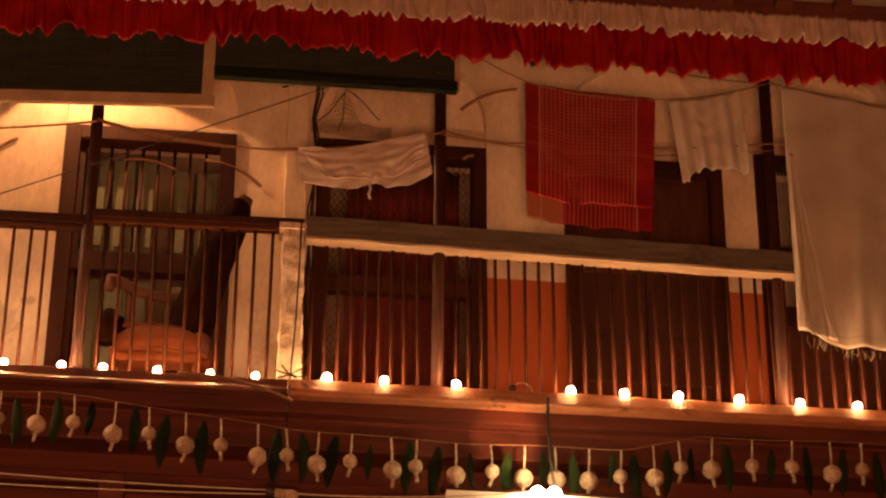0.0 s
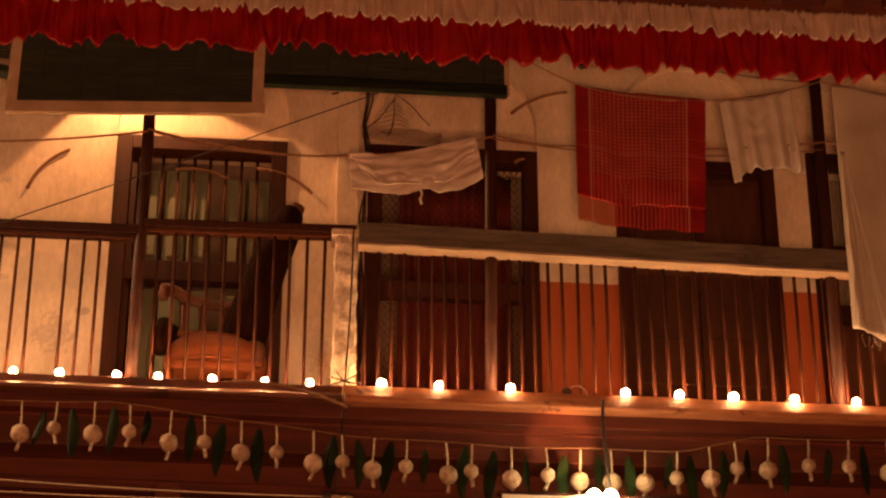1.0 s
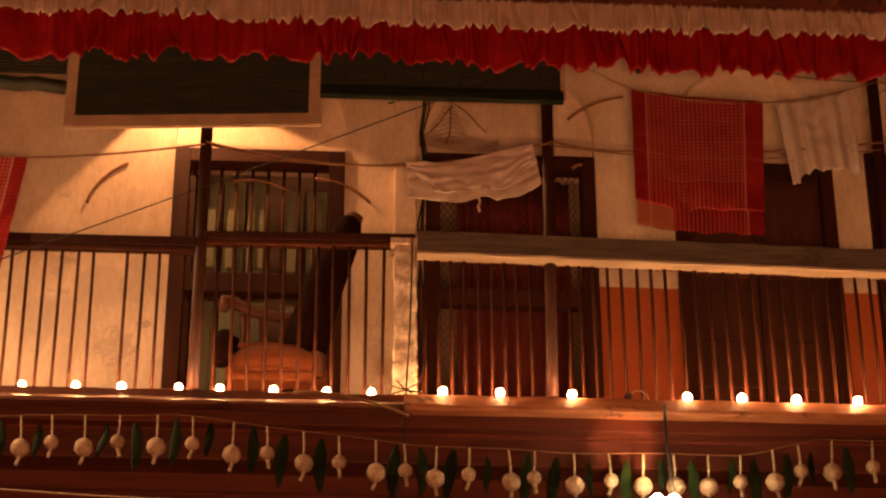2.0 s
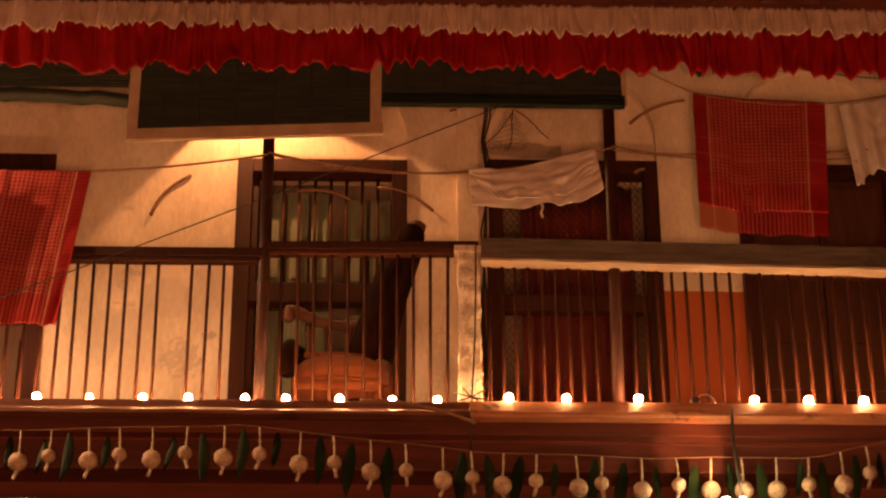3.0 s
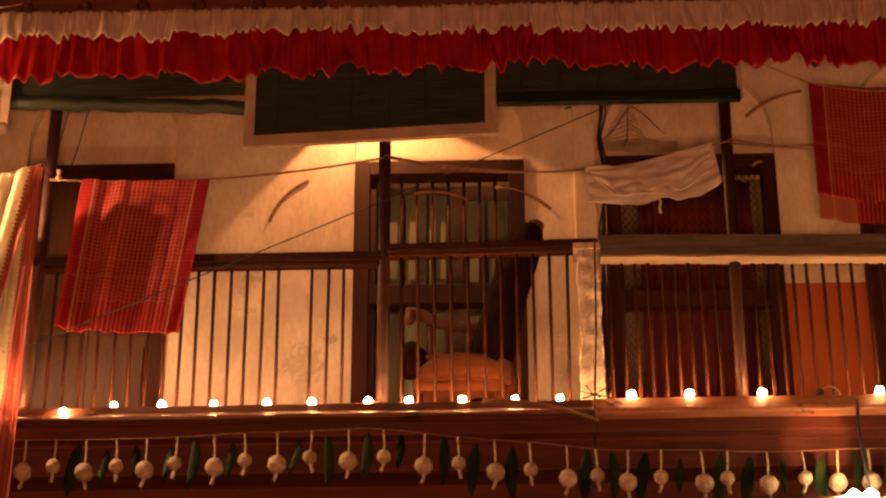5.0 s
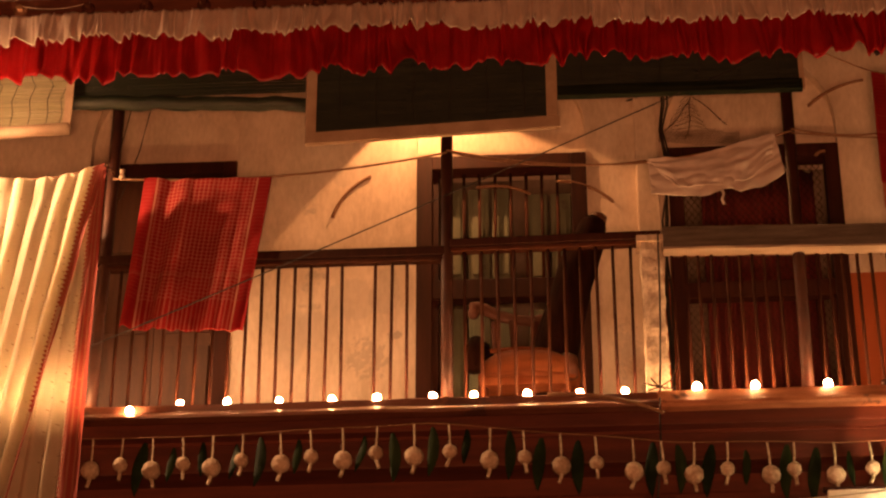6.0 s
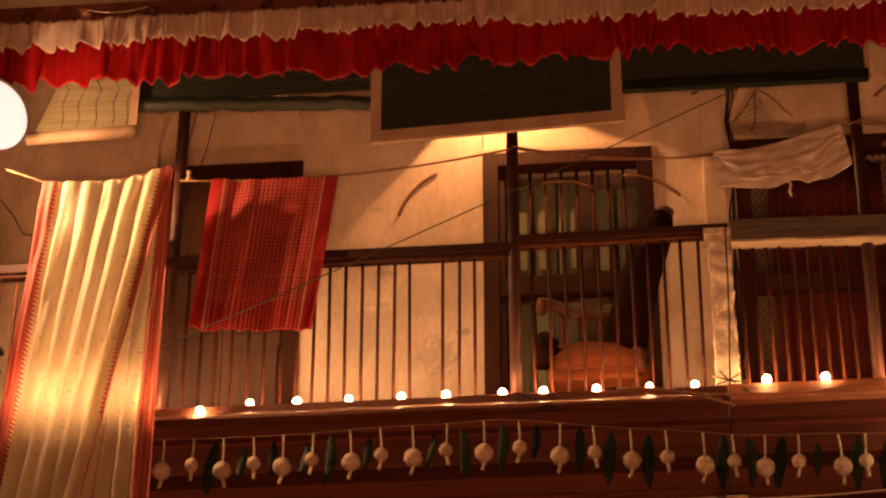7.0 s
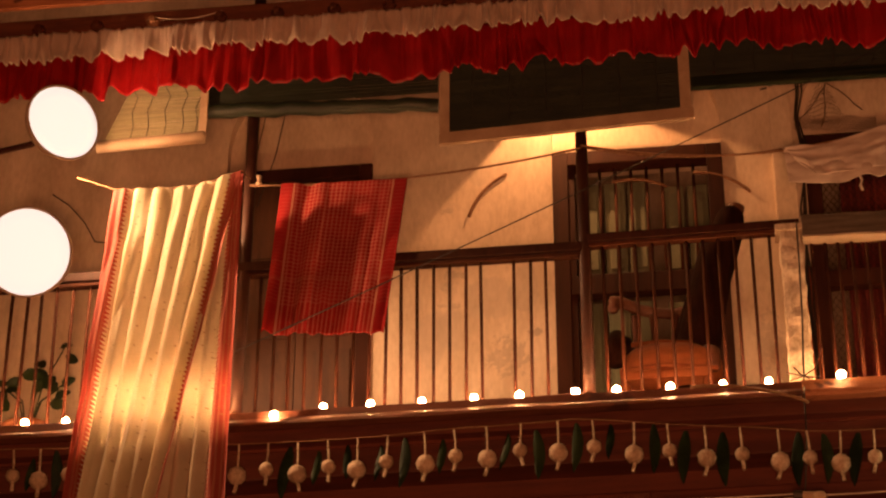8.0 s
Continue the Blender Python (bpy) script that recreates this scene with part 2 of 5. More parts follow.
def part(name, bm, mat, parent=None, label="", smooth=False):
    """Links a bmesh as one mesh object, under a thing or under a part."""
    me = bm if isinstance(bm, bpy.types.Mesh) else mesh_of(name, bm, mat)
    if smooth:
        me.shade_smooth()
    ob = new(name, me)
    if parent:
        ob.parent = parent
        o = parent
        shift = Vector((0, 0, 0))
        while o:
            shift += o.location
            o = o.parent
        ob.location = -shift
    return tagged(ob, label) if label else ob


def thing(name, label, category, at=(0, 0, 0), group="", kind=""):
    ob = new(name)
    ob.location = at
    ob.empty_display_size = 0.1
    return tagged(ob, label, category, group, kind)


def box(bm, x0, x1, y0, y1, z0, z1, bevel=0.0, turn=None):
    r = bmesh.ops.create_cube(bm, size=1)
    vs = r["verts"]
    c = Vector(((x0 + x1) / 2, (y0 + y1) / 2, (z0 + z1) / 2))
    for v in vs:
        v.co = Vector((v.co.x * (x1 - x0), v.co.y * (y1 - y0), v.co.z * (z1 - z0)))
        if turn:
            v.co = turn @ v.co
        v.co += c
    if bevel:
        es = list({e for v in vs for e in v.link_edges})
        bmesh.ops.bevel(bm, geom=es, offset=bevel, segments=2, profile=0.7, affect="EDGES")
    return bm


def boxed(*a, **k):
    return box(bmesh.new(), *a, **k)


def tube(bm, pts, r, seg=8, r1=None):
    """A round bar along points, tapering from r to r1."""
    pts = [Vector(p) for p in pts]
    rings = []
    for i, p in enumerate(pts):
        d = (pts[min(i + 1, len(pts) - 1)] - pts[max(i - 1, 0)]).normalized()
        a = d.cross(Vector((0.31, 0.9, 0.21))).normalized()
        b = d.cross(a)
        q = r if r1 is None else r + (r1 - r) * i / (len(pts) - 1)
        rings.append([bm.verts.new(p + q * (a * math.cos(2 * math.pi * j / seg) + b * math.sin(2 * math.pi * j / seg))) for j in range(seg)])
    for a, b in zip(rings, rings[1:]):
        for j in range(seg):
            bm.faces.new((a[j], a[(j + 1) % seg], b[(j + 1) % seg], b[j]))
    bm.faces.new(rings[0][::-1])
    bm.faces.new(rings[-1])
    return bm


def tubed(pts, r, seg=8, r1=None):
    return tube(bmesh.new(), pts, r, seg, r1)


def lathe(bm, profile, seg=16, at=(0, 0, 0), axis=None):
    """Turns a profile of (radius, height) round the z axis, or round axis."""
    q = Vector((0, 0, 1)).rotation_difference(Vector(axis)).to_matrix() if axis else Matrix.Identity(3)
    rings = []
    for r, h in profile:
        rings.append([bm.verts.new(q @ Vector((max(r, 1e-4) * math.cos(2 * math.pi * j / seg), max(r, 1e-4) * math.sin(2 * math.pi * j / seg), h)) + Vector(at)) for j in range(seg)])
    for a, b in zip(rings, rings[1:]):
        for j in range(seg):
            bm.faces.new((a[j], a[(j + 1) % seg], b[(j + 1) % seg], b[j]))
    bm.faces.new(rings[0][::-1])
    bm.faces.new(rings[-1])
    return bm


def line_at(pts, u):
    """The point at u (0 to 1) along a polyline, by its share of the x span."""
    x = pts[0][0] + u * (pts[-1][0] - pts[0][0])
    for a, b in zip(pts, pts[1:]):
        if x <= b[0] + 1e-9:
            s = (x - a[0]) / (b[0] - a[0]) if b[0] > a[0] else 0
            return x, a[1] + s * (b[1] - a[1])
    return pts[-1]


def cloth(name, mat, top, bottom, y, folds, amp, parent=None, nu=90, nv=40, seed=0, thick=0.003, lean=0.0, label="", gather=0.0, hem=0.008, wrinkle=0.006, ridge=0.3):
    """Hanging cloth between an upper and a lower line of (x, z), with folds that grow downwards."""
    rng = random.Random(seed)
    waves = [(folds * rng.uniform(0.6, 1.5), rng.uniform(0, 6.28), rng.uniform(0.3, 1)) for _ in range(5)]
    me = bpy.data.meshes.new(name)
    verts, uvs = [], []
    wide = abs(top[-1][0] - top[0][0])
    for back in ((0, 1) if thick else (0,)):
        for j in range(nv + 1):
            v = j / nv
            for i in range(nu + 1):
                u = i / nu
                a, b = line_at(top, u), line_at(bottom, u)
                drop = (a[1] - b[1]) * v
                w = sum(s * math.sin(f * 6.283 * u + p + 0.8 * v) for f, p, s in waves) / 2.2
                crease = 1 - 2 * abs(math.sin(waves[0][0] * 3.1416 * u + 0.5 * v))
                d = amp * (0.25 + 0.75 * v + gather * (1 - v)) * ((1 - ridge) * w + ridge * crease)
                wob = wrinkle * (0.6 - 2.2 * abs(noise.noise(Vector((u * 4 + v * 2.2 + seed, v * 3.1 - u * 1.5, 1.7)))) + 0.5 * noise.noise(Vector((u * 11 + seed, v * 8, 4.2))))
                x = a[0] + (b[0] - a[0]) * v + 0.25 * d
                z = a[1] - drop + (hem * noise.noise(Vector((u * 14, seed, 3.1))) * v)
                verts.append((x, y + d + wob + lean * v + thick * back, z))
                uvs.append((u * wide, (a[1] - b[1]) * (1 - v)))
    n = (nu + 1) * (nv + 1)
    at = lambda i, j, k: k * n + j * (nu + 1) + i
    faces = []
    for j in range(nv):
        for i in range(nu):
            faces.append((at(i, j, 0), at(i, j + 1, 0), at(i + 1, j + 1, 0), at(i + 1, j, 0)))
            if thick:
                faces.append((at(i, j, 1), at(i + 1, j, 1), at(i + 1, j + 1, 1), at(i, j + 1, 1)))
    for j in range(nv if thick else 0):
        faces.append((at(0, j, 0), at(0, j, 1), at(0, j + 1, 1), at(0, j + 1, 0)))
        faces.append((at(nu, j, 0), at(nu, j + 1, 0), at(nu, j + 1, 1), at(nu, j, 1)))
    for i in range(nu if thick else 0):
        faces.append((at(i, 0, 0), at(i + 1, 0, 0), at(i + 1, 0, 1), at(i, 0, 1)))
        faces.append((at(i, nv, 0), at(i, nv, 1), at(i + 1, nv, 1), at(i + 1, nv, 0)))
    me.from_pydata(verts, [], faces)
    layer = me.uv_layers.new(name="UVMap")
    for loop in me.loops:
        layer.data[loop.index].uv = uvs[loop.vertex_index]
    me.materials.append(mat)
    me.shade_smooth()
    return part(name, me, mat, parent, label)

# ---- the setting ----
FLOOR, WALL, RAIL = 7.10, 11.50, 10.50   # balcony floor, face of the back wall, line of the railing
LEFT, RIGHT = -4.6, 4.8

ob = part("ground", boxed(-250, 250, -250, 250, -0.2, 0.0), M_STONE)
tagged(ob, "worn grey stone street paving at night", "street", kind="structure")
ob = part("wall_opposite", boxed(-14, 14, -4.6, -4.2, 0, 8.5, 0.02), M_RED)
tagged(ob, "plain red-brown house wall across the street", "wall", kind="structure")

# doors: left edge, right edge, lintel
DOORS = [(-2.62, -1.80, 9.21), (-0.81, 0.115, 9.195), (0.555, 1.485, 9.205), (1.91, 2.80, 9.195), (2.985, 3.90, 9.28)]


def wall_pieces():
    """The back wall in one mesh: piers, lintels with arched recesses over the doors."""
    bm = bmesh.new()
    xs = [LEFT] + [e for d in DOORS for e in d[:2]] + [RIGHT]
    for a, b in zip(xs[::2], xs[1::2]):
        box(bm, a, b, WALL, WALL + 0.25, FLOOR - 0.1, 11.2)
    for x0, x1, top in DOORS:
        box(bm, x0, x1, WALL + 0.075, WALL + 0.25, top, 11.2)
        mid, half, n = (x0 + x1) / 2, (x1 - x0) / 2, 28
        prev = None
        for i in range(n + 1):
            u = -math.cos(math.pi * i / n)
            x, z = mid + half * u, 9.36 + 0.50 * math.sqrt(max(0, 1 - u * u))
            ring = [bm.verts.new(p) for p in ((x, WALL, z), (x, WALL, 11.2), (x, WALL + 0.08, 11.2), (x, WALL + 0.08, z))]
            if prev:
                for j in range(4):
                    bm.faces.new((prev[j], prev[(j + 1) % 4], ring[(j + 1) % 4], ring[j]))
            prev = ring
    return bm


ob = part("wall_back", wall_pieces(), M_WALL)
tagged(ob, "stained cream limewashed wall with arched recesses and a red-ochre dado", "wall", kind="structure")
ob = part("pilaster", boxed(0.385, 0.505, WALL - 0.05, WALL + 0.01, FLOOR, 11.0, 0.008), M_WALL)
tagged(ob, "narrow cream plaster pilaster between two doors", "pilaster", kind="structure")
for name, x in (("wall_west", LEFT - 0.2), ("wall_east", RIGHT)):
    ob = part(name, boxed(x, x + 0.2, 10.6, 14.2, 0, 11.2), M_WALL)
    tagged(ob, "plain cream end wall of the balcony", "wall", kind="structure")
ob = part("wall_rooms", boxed(LEFT, RIGHT, 14.0, 14.2, 0, 11.2), M_WALL)
tagged(ob, "dim plaster wall inside the rooms", "wall", kind="structure")
ob = part("floor", boxed(LEFT, RIGHT, 10.46, 14.0, FLOOR - 0.16, FLOOR), M_RED)
tagged(ob, "dark red-brown boarded balcony floor", "floor", kind="structure")
ob = part("wall_lower", boxed(LEFT, RIGHT, 10.62, 10.9, 0, FLOOR - 0.16), M_RED)
tagged(ob, "dark red-brown timber wall of the storey below", "wall", kind="structure")

# timbers of the storey below
for z0, z1, y in ((6.80, 6.965, 10.47), (6.60, 6.66, 10.52), (6.33, 6.45, 10.50), (5.9, 6.1, 10.5)):
    ob = part("beam", boxed(LEFT, RIGHT, y, 10.63, z0, z1, 0.008), M_RED)
    tagged(ob, "dark red-brown timber beam under the balcony", "beam", kind="structure")
for x in (-3.75, -2.05, -0.38, 1.30, 2.95):
    ob = part("bracket_post", boxed(x - 0.06, x + 0.06, 10.44, 10.62, 5.0, 6.62, 0.01), M_RED)
    tagged(ob, "short red-brown timber post under the balcony", "post", "posts under the balcony")


def ledge(x0, x1, prof):
    bm = bmesh.new()
    n = int((x1 - x0) / 0.06)
    rings = []
    for i in range(n + 1):
        x = x0 + (x1 - x0) * i / n
        rings.append([bm.verts.new((x, y + 0.004 * noise.noise(Vector((x * 3, j, 0.5))), z + 0.005 * noise.noise(Vector((x * 4, j, 7.5))))) for j, (y, z) in enumerate(prof)])
    for a, b in zip(rings, rings[1:]):
        for j in range(len(prof)):
            bm.faces.new((a[j], b[j], b[(j + 1) % len(prof)], a[(j + 1) % len(prof)]))
    bm.faces.new(rings[0])
    bm.faces.new(rings[-1][::-1])
    return bm


# right ledge slopes to the street; left ledge has an upright lip over a thin sloping drip board
ob = part("ledge", ledge(0.40, RIGHT, [(10.62, 7.128), (10.400, 7.128), (10.386, 7.121), (10.338, 7.046), (10.337, 7.030), (10.35, 7.022), (10.62, 7.022)]), M_LEDGE)
tagged(ob, "worn red-brown sloping timber ledge lit by oil lamps", "ledge", kind="structure")
ob = part("ledge", ledge(LEFT, 0.40, [(10.62, 7.125), (10.402, 7.126), (10.397, 7.121), (10.394, 7.085), (10.345, 7.045), (10.345, 7.028), (10.62, 7.028)]), M_LIP)
tagged(ob, "worn red-brown timber ledge with a rounded lip", "ledge", kind="structure")
ob = part("fascia", boxed(LEFT, RIGHT, 10.40, 10.47, 6.955, 7.024, 0.006), M_RED)
tagged(ob, "dark red-brown fascia board under the ledge", "fascia", kind="structure")

# roof: sloping boards, rafters, wall plate and outer board
SLOPE = (10.55 - 9.24) / (11.6 - 9.62)


def roof_board():
    bm = bmesh.new()
    v = [bm.verts.new((x, y, 9.30 + (y - 9.55) * SLOPE + h)) for h in (0.0, 0.05) for x, y in ((LEFT - 0.2, 9.55), (RIGHT + 0.2, 9.55), (RIGHT + 0.2, 14.2), (LEFT - 0.2, 14.2))]
    for f in ((0, 3, 2, 1), (4, 5, 6, 7), (0, 1, 5, 4), (1, 2, 6, 5), (2, 3, 7, 6), (3, 0, 4, 7)):
        bm.faces.new([v[i] for i in f])
    return bm


ob = part("roof", roof_board(), M_RED)
tagged(ob, "sloping red-brown boarded roof over the balcony", "roof", kind="structure")
ob = part("eave_board", boxed(LEFT, RIGHT, 9.52, 9.55, 8.955, 9.36, 0.006), M_LEDGE)
tagged(ob, "orange-brown board along the roof's edge", "board", kind="structure")
ob = part("wall_plate", boxed(LEFT, RIGHT, 10.03, 10.13, 9.12, 9.26, 0.008), M_LIP)
tagged(ob, "dark timber plate that carries the valance", "beam", kind="structure")
SLANT = Matrix.Rotation(math.atan(SLOPE), 3, "X")
x, first = LEFT + 0.12, None
while x < RIGHT - 0.1:
    bm = box(bmesh.new(), -0.03, 0.03, -1.02, 1.02, -0.045, 0.045, 0.006, SLANT)
    ob = part("rafter", bm, M_DARK) if not first else new("rafter", first.data)
    ob.location = (x, 10.62, 9.27 + (10.62 - 9.55) * SLOPE - 0.03)
    if not first:
        first = ob
    tagged(ob, "dark timber rafter under the roof boards", "rafter", "rafters", "structure")
    x += 0.285

# ---- posts and railing ----


def post(x, top, lean, label):
    p = thing("post", label, "post", (x, RAIL, FLOOR), "balcony posts")
    part("shaft", tubed([(x + lean, RAIL, FLOOR + 0.02), (x + lean * 0.5, RAIL, 8.1), (x, RAIL, top)], 0.030, 12), M_POST, p, smooth=True)
    part("collar", tubed([(x + lean, RAIL, FLOOR + 0.02), (x + lean, RAIL, FLOOR + 0.07)], 0.042, 12), M_POST, p)
    return p


post(-2.26, 9.85, -0.03, "brown iron balcony post beside a cream drape")
post(-0.59, 9.85, 0.0, "brown iron balcony post before the green door")
post(1.13, 9.85, -0.02, "brown iron balcony post before the mesh door")
post(2.82, 9.85, -0.03, "brown iron balcony post beside a hanging sheet")

railing = thing("railing", "brown iron bar railing with a slim timber handrail", "railing", (-1.6, RAIL, FLOOR))
part("handrail", boxed(LEFT, -0.60, RAIL - 0.03, RAIL + 0.03, 7.955, 8.005, 0.008), M_DARK, railing)
part("handrail", boxed(LEFT, -0.60, RAIL - 0.022, RAIL + 0.022, 7.93, 7.948, 0.004), M_IRON, railing)
part("handrail", boxed(-0.575, 0.455, RAIL - 0.03, RAIL + 0.03, 8.005, 8.05, 0.008, Matrix.Rotation(-0.012, 3, "Y")), M_DARK, railing)
part("handrail", boxed(-0.575, 0.455, RAIL - 0.022, RAIL + 0.022, 7.982, 8.0, 0.004, Matrix.Rotation(-0.012, 3, "Y")), M_IRON, railing)
rail2 = thing("railing", "iron bar railing under a weathered grey plank", "railing", (2.6, RAIL, FLOOR))


def plank(x0, x1, z0, z1, y0, y1, slope):
    bm = bmesh.new()
    n, rings = 60, []
    for i in range(n + 1):
        x = x0 + (x1 - x0) * i / n
        s = slope * (x - x0)
        ring = []
        for j, (y, z) in enumerate(((y0, z0), (y0, z1), (y1, z1), (y1, z0))):
            ring.append(bm.verts.new((x, y + 0.003 * noise.noise(Vector((x * 5, j, 2))), z + s + 0.006 * noise.noise(Vector((x * 6, j, 5))))))
        rings.append(ring)
    for a, b in zip(rings, rings[1:]):
        for j in range(4):
            bm.faces.new((a[j], b[j], b[(j + 1) % 4], a[(j + 1) % 4]))
    bm.faces.new(rings[0])
    bm.faces.new(rings[-1][::-1])
    return bm


part("plank", plank(0.465, RIGHT - 0.2, 7.935, 8.05, 10.43, 10.505, -0.018), M_GREY, rail2, "weathered grey plank handrail")
M_PEEL = material("peeling_whitewash", (0.42, 0.33, 0.24), (0.78, 0.68, 0.55), 0.9, scale=16, fine=70, stretch=(1, 1, 0.6), bump=1.0, amount=0.5, stain=((0.20, 0.13, 0.08), 13.0, 0.62))
# wood made paler than the plank: oil lamplight from below put into the colour
M_UNDERLIT = material("pale_raw_wood", (0.30, 0.22, 0.15), (0.48, 0.37, 0.27), 0.85, scale=6, fine=60, stretch=(0.7, 5, 8), bump=0.4)
bm = bmesh.new()
rng = random.Random(4)
for i in range(260):
    x = 0.48 + i * 0.0155
    a = rng.uniform(0, 6.28)
    z = 7.925 - 0.018 * (x - 0.465)
    tube(bm, [(x + 0.01 * math.cos(a), 10.497 + 0.006 * math.sin(a), z + 0.008), (x + 0.012, 10.50, z - rng.uniform(0.002, 0.014)), (x + 0.02, 10.505, z + 0.008)], 0.003, 4)
part("batten", plank(0.465, RIGHT - 0.2, 7.922, 7.933, 10.428, 10.500, -0.018), M_UNDERLIT, rail2, "underside of the plank, coloured pale for the lamplight on it")
part("frayed_lashing", bm, M_ROPE, rail2, "frayed rope lashing under the plank")
rng = random.Random(9)
bar_mesh = {}


def bar(x, top, parent):
    key = round(top, 3)
    if key not in bar_mesh:
        bar_mesh[key] = mesh_of("bar", tubed([(0, 0, 0), (0, 0, (top - 7.118) / 2), (0, 0, top - 7.118)], 0.0085, 8), M_IRON)
        bar_mesh[key].shade_smooth()
    ob = new("bar", bar_mesh[key])
    ob.parent = parent
    ob.location = Vector((x, RAIL, 7.118)) - parent.location
    ob.rotation_euler = (rng.uniform(-0.006, 0.006), rng.uniform(-0.008, 0.008), 0)


for i in range(46):
    if i != 3 and abs(-0.783 - 0.0785 * i + 2.27) > 0.03:
        bar(-0.783 - 0.0785 * i, 7.935, railing)
for i in range(11):
    bar(-0.499 + 0.0798 * i, 7.985, railing)
for i in range(9):
    bar(0.506 + 0.0640 * i, 7.93, rail2)
for i in range(3):
    bar(1.198 + 0.0650 * i, 7.92, rail2)
for i in range(44):
    if abs(1.396 + 0.0718 * i - 2.80) > 0.03:
        bar(1.396 + 0.0718 * i, 7.91 if i < 12 else 7.88, rail2)

pier = thing("masonry_pier", "short whitewashed pier with peeling cracks between two railings", "pier", (0.41, 10.5, FLOOR))
bm = bmesh.new()
rows_ = []
for i in range(45):
    z = 7.12 + 0.88 * i / 44
    ring = []
    for j in range(20):
        a = 2 * math.pi * (j + 0.5) / 20
        c, s = math.cos(a), math.sin(a)
        m_ = 1 / max(abs(c), abs(s)) * (0.94 if min(abs(c), abs(s)) > 0.6 else 1.0)
        p_ = Vector((0.4085 + 0.0535 * c * m_, 10.515 + 0.055 * s * m_, z))
        ring.append(bm.verts.new(p_ + 0.012 * noise.noise(p_ * 16) * Vector((c, s, 0)) + 0.008 * noise.noise(p_ * 50) * Vector((c, s, 0))))
    rows_.append(ring)
for a, b in zip(rows_, rows_[1:]):
    for j in range(20):
        bm.faces.new((a[j], a[(j + 1) % 20], b[(j + 1) % 20], b[j]))
bm.faces.new(rows_[0])
bm.faces.new(rows_[-1])
part("shaft", bm, M_PEEL, pier)
part("cap", boxed(0.335, 0.47, 10.45, 10.58, 7.985, 8.02, 0.006), M_PEEL, pier)

# ---- doors ----


def frame_parts(d, x0, x1, top, mat, y0=WALL - 0.02, w=0.075):
    part("frame", boxed(x0, x0 + w, y0, y0 + 0.10, FLOOR, top, 0.006), mat, d)
    part("frame", boxed(x1 - w, x1, y0, y0 + 0.10, FLOOR, top, 0.006), mat, d)
    part("frame", boxed(x0 + w, x1 - w, y0, y0 + 0.10, top - w, top, 0.006), mat, d)


def panelled_leaf(d, x0, x1, z0, z1, y, mat, rows, cols=1, name="leaf"):
    leaf = part(name, boxed(x0, x1, y, y + 0.03, z0, z1, 0.004), mat, d)
    h, w = (z1 - z0) / rows, (x1 - x0) / cols
    for r in range(rows):
        for c in range(cols):
            part("panel", boxed(x0 + c * w + 0.035, x0 + (c + 1) * w - 0.035, y - 0.012, y + 0.002, z0 + r * h + 0.04, z0 + (r + 1) * h - 0.04, 0.008), mat, leaf)
    return leaf


# brown panelled door behind the red towel
d = thing("door_1", "closed brown panelled double door", "door", (-2.21, WALL, FLOOR), kind="structure")
frame_parts(d, -2.62, -1.80, 9.21, M_DARK)
M_DOOR = material("brown_door", (0.06, 0.026, 0.014), (0.11, 0.048, 0.025), 0.6, scale=5, fine=60, stretch=(5, 5, 0.6), jitter=0.15)
panelled_leaf(d, -2.545, -2.212, FLOOR + 0.01, 9.13, WALL + 0.04, M_DOOR, 4)
panelled_leaf(d, -2.208, -1.875, FLOOR + 0.01, 9.13, WALL + 0.04, M_DOOR, 4)

# green shuttered door with bars
d = thing("door_2", "dark framed door with green shutters behind iron bars", "door", (-0.35, WALL, FLOOR), kind="structure")
frame_parts(d, -0.81, 0.115, 9.195, M_DARK, w=0.085)
part("rail", boxed(-0.725, 0.03, WALL + 0.0, WALL + 0.07, 8.30, 8.42, 0.006), M_DARK, d)
part("frame", boxed(-0.73, -0.69, WALL + 0.01, WALL + 0.06, FLOOR, 9.11, 0.004), M_DARK, d)
for i, x in enumerate((-0.665, -0.535, -0.405)):
    for z0, z1 in ((7.12, 8.29), (8.43, 9.04)):
        s = part("shutter", boxed(x, x + 0.115, WALL + 0.085, WALL + 0.115, z0, z1, 0.006), M_GREEN, d, "worn green painted shutter")
        part("panel", boxed(x + 0.025, x + 0.09, WALL + 0.072, WALL + 0.087, z0 + 0.06, z1 - 0.05, 0.006), M_GREEN, s)
for x in (-0.215, -0.085):
    for z0, z1 in ((7.12, 8.29), (8.43, 9.02)):
        s = part("shutter", boxed(x, x + 0.11, WALL + 0.12, WALL + 0.15, z0, z1, 0.006), M_GREEN, d, "worn green painted shutter")
        part("panel", boxed(x + 0.025, x + 0.085, WALL + 0.107, WALL + 0.122, z0 + 0.06, z1 - 0.05, 0.006), M_GREEN, s)
for i in range(8):
    x = -0.64 + i * 0.085
    part("iron_bar", tubed([(x, WALL + 0.05, 8.42), (x, WALL + 0.05, 9.11)], 0.009, 8), M_IRON, d, smooth=True)
ob = part("lintel", boxed(-0.81, 0.115, WALL - 0.012, WALL + 0.07, 9.197, 9.222, 0.004), M_WALL)
tagged(ob, "cream plaster lintel strip over the green door", "lintel", kind="structure")


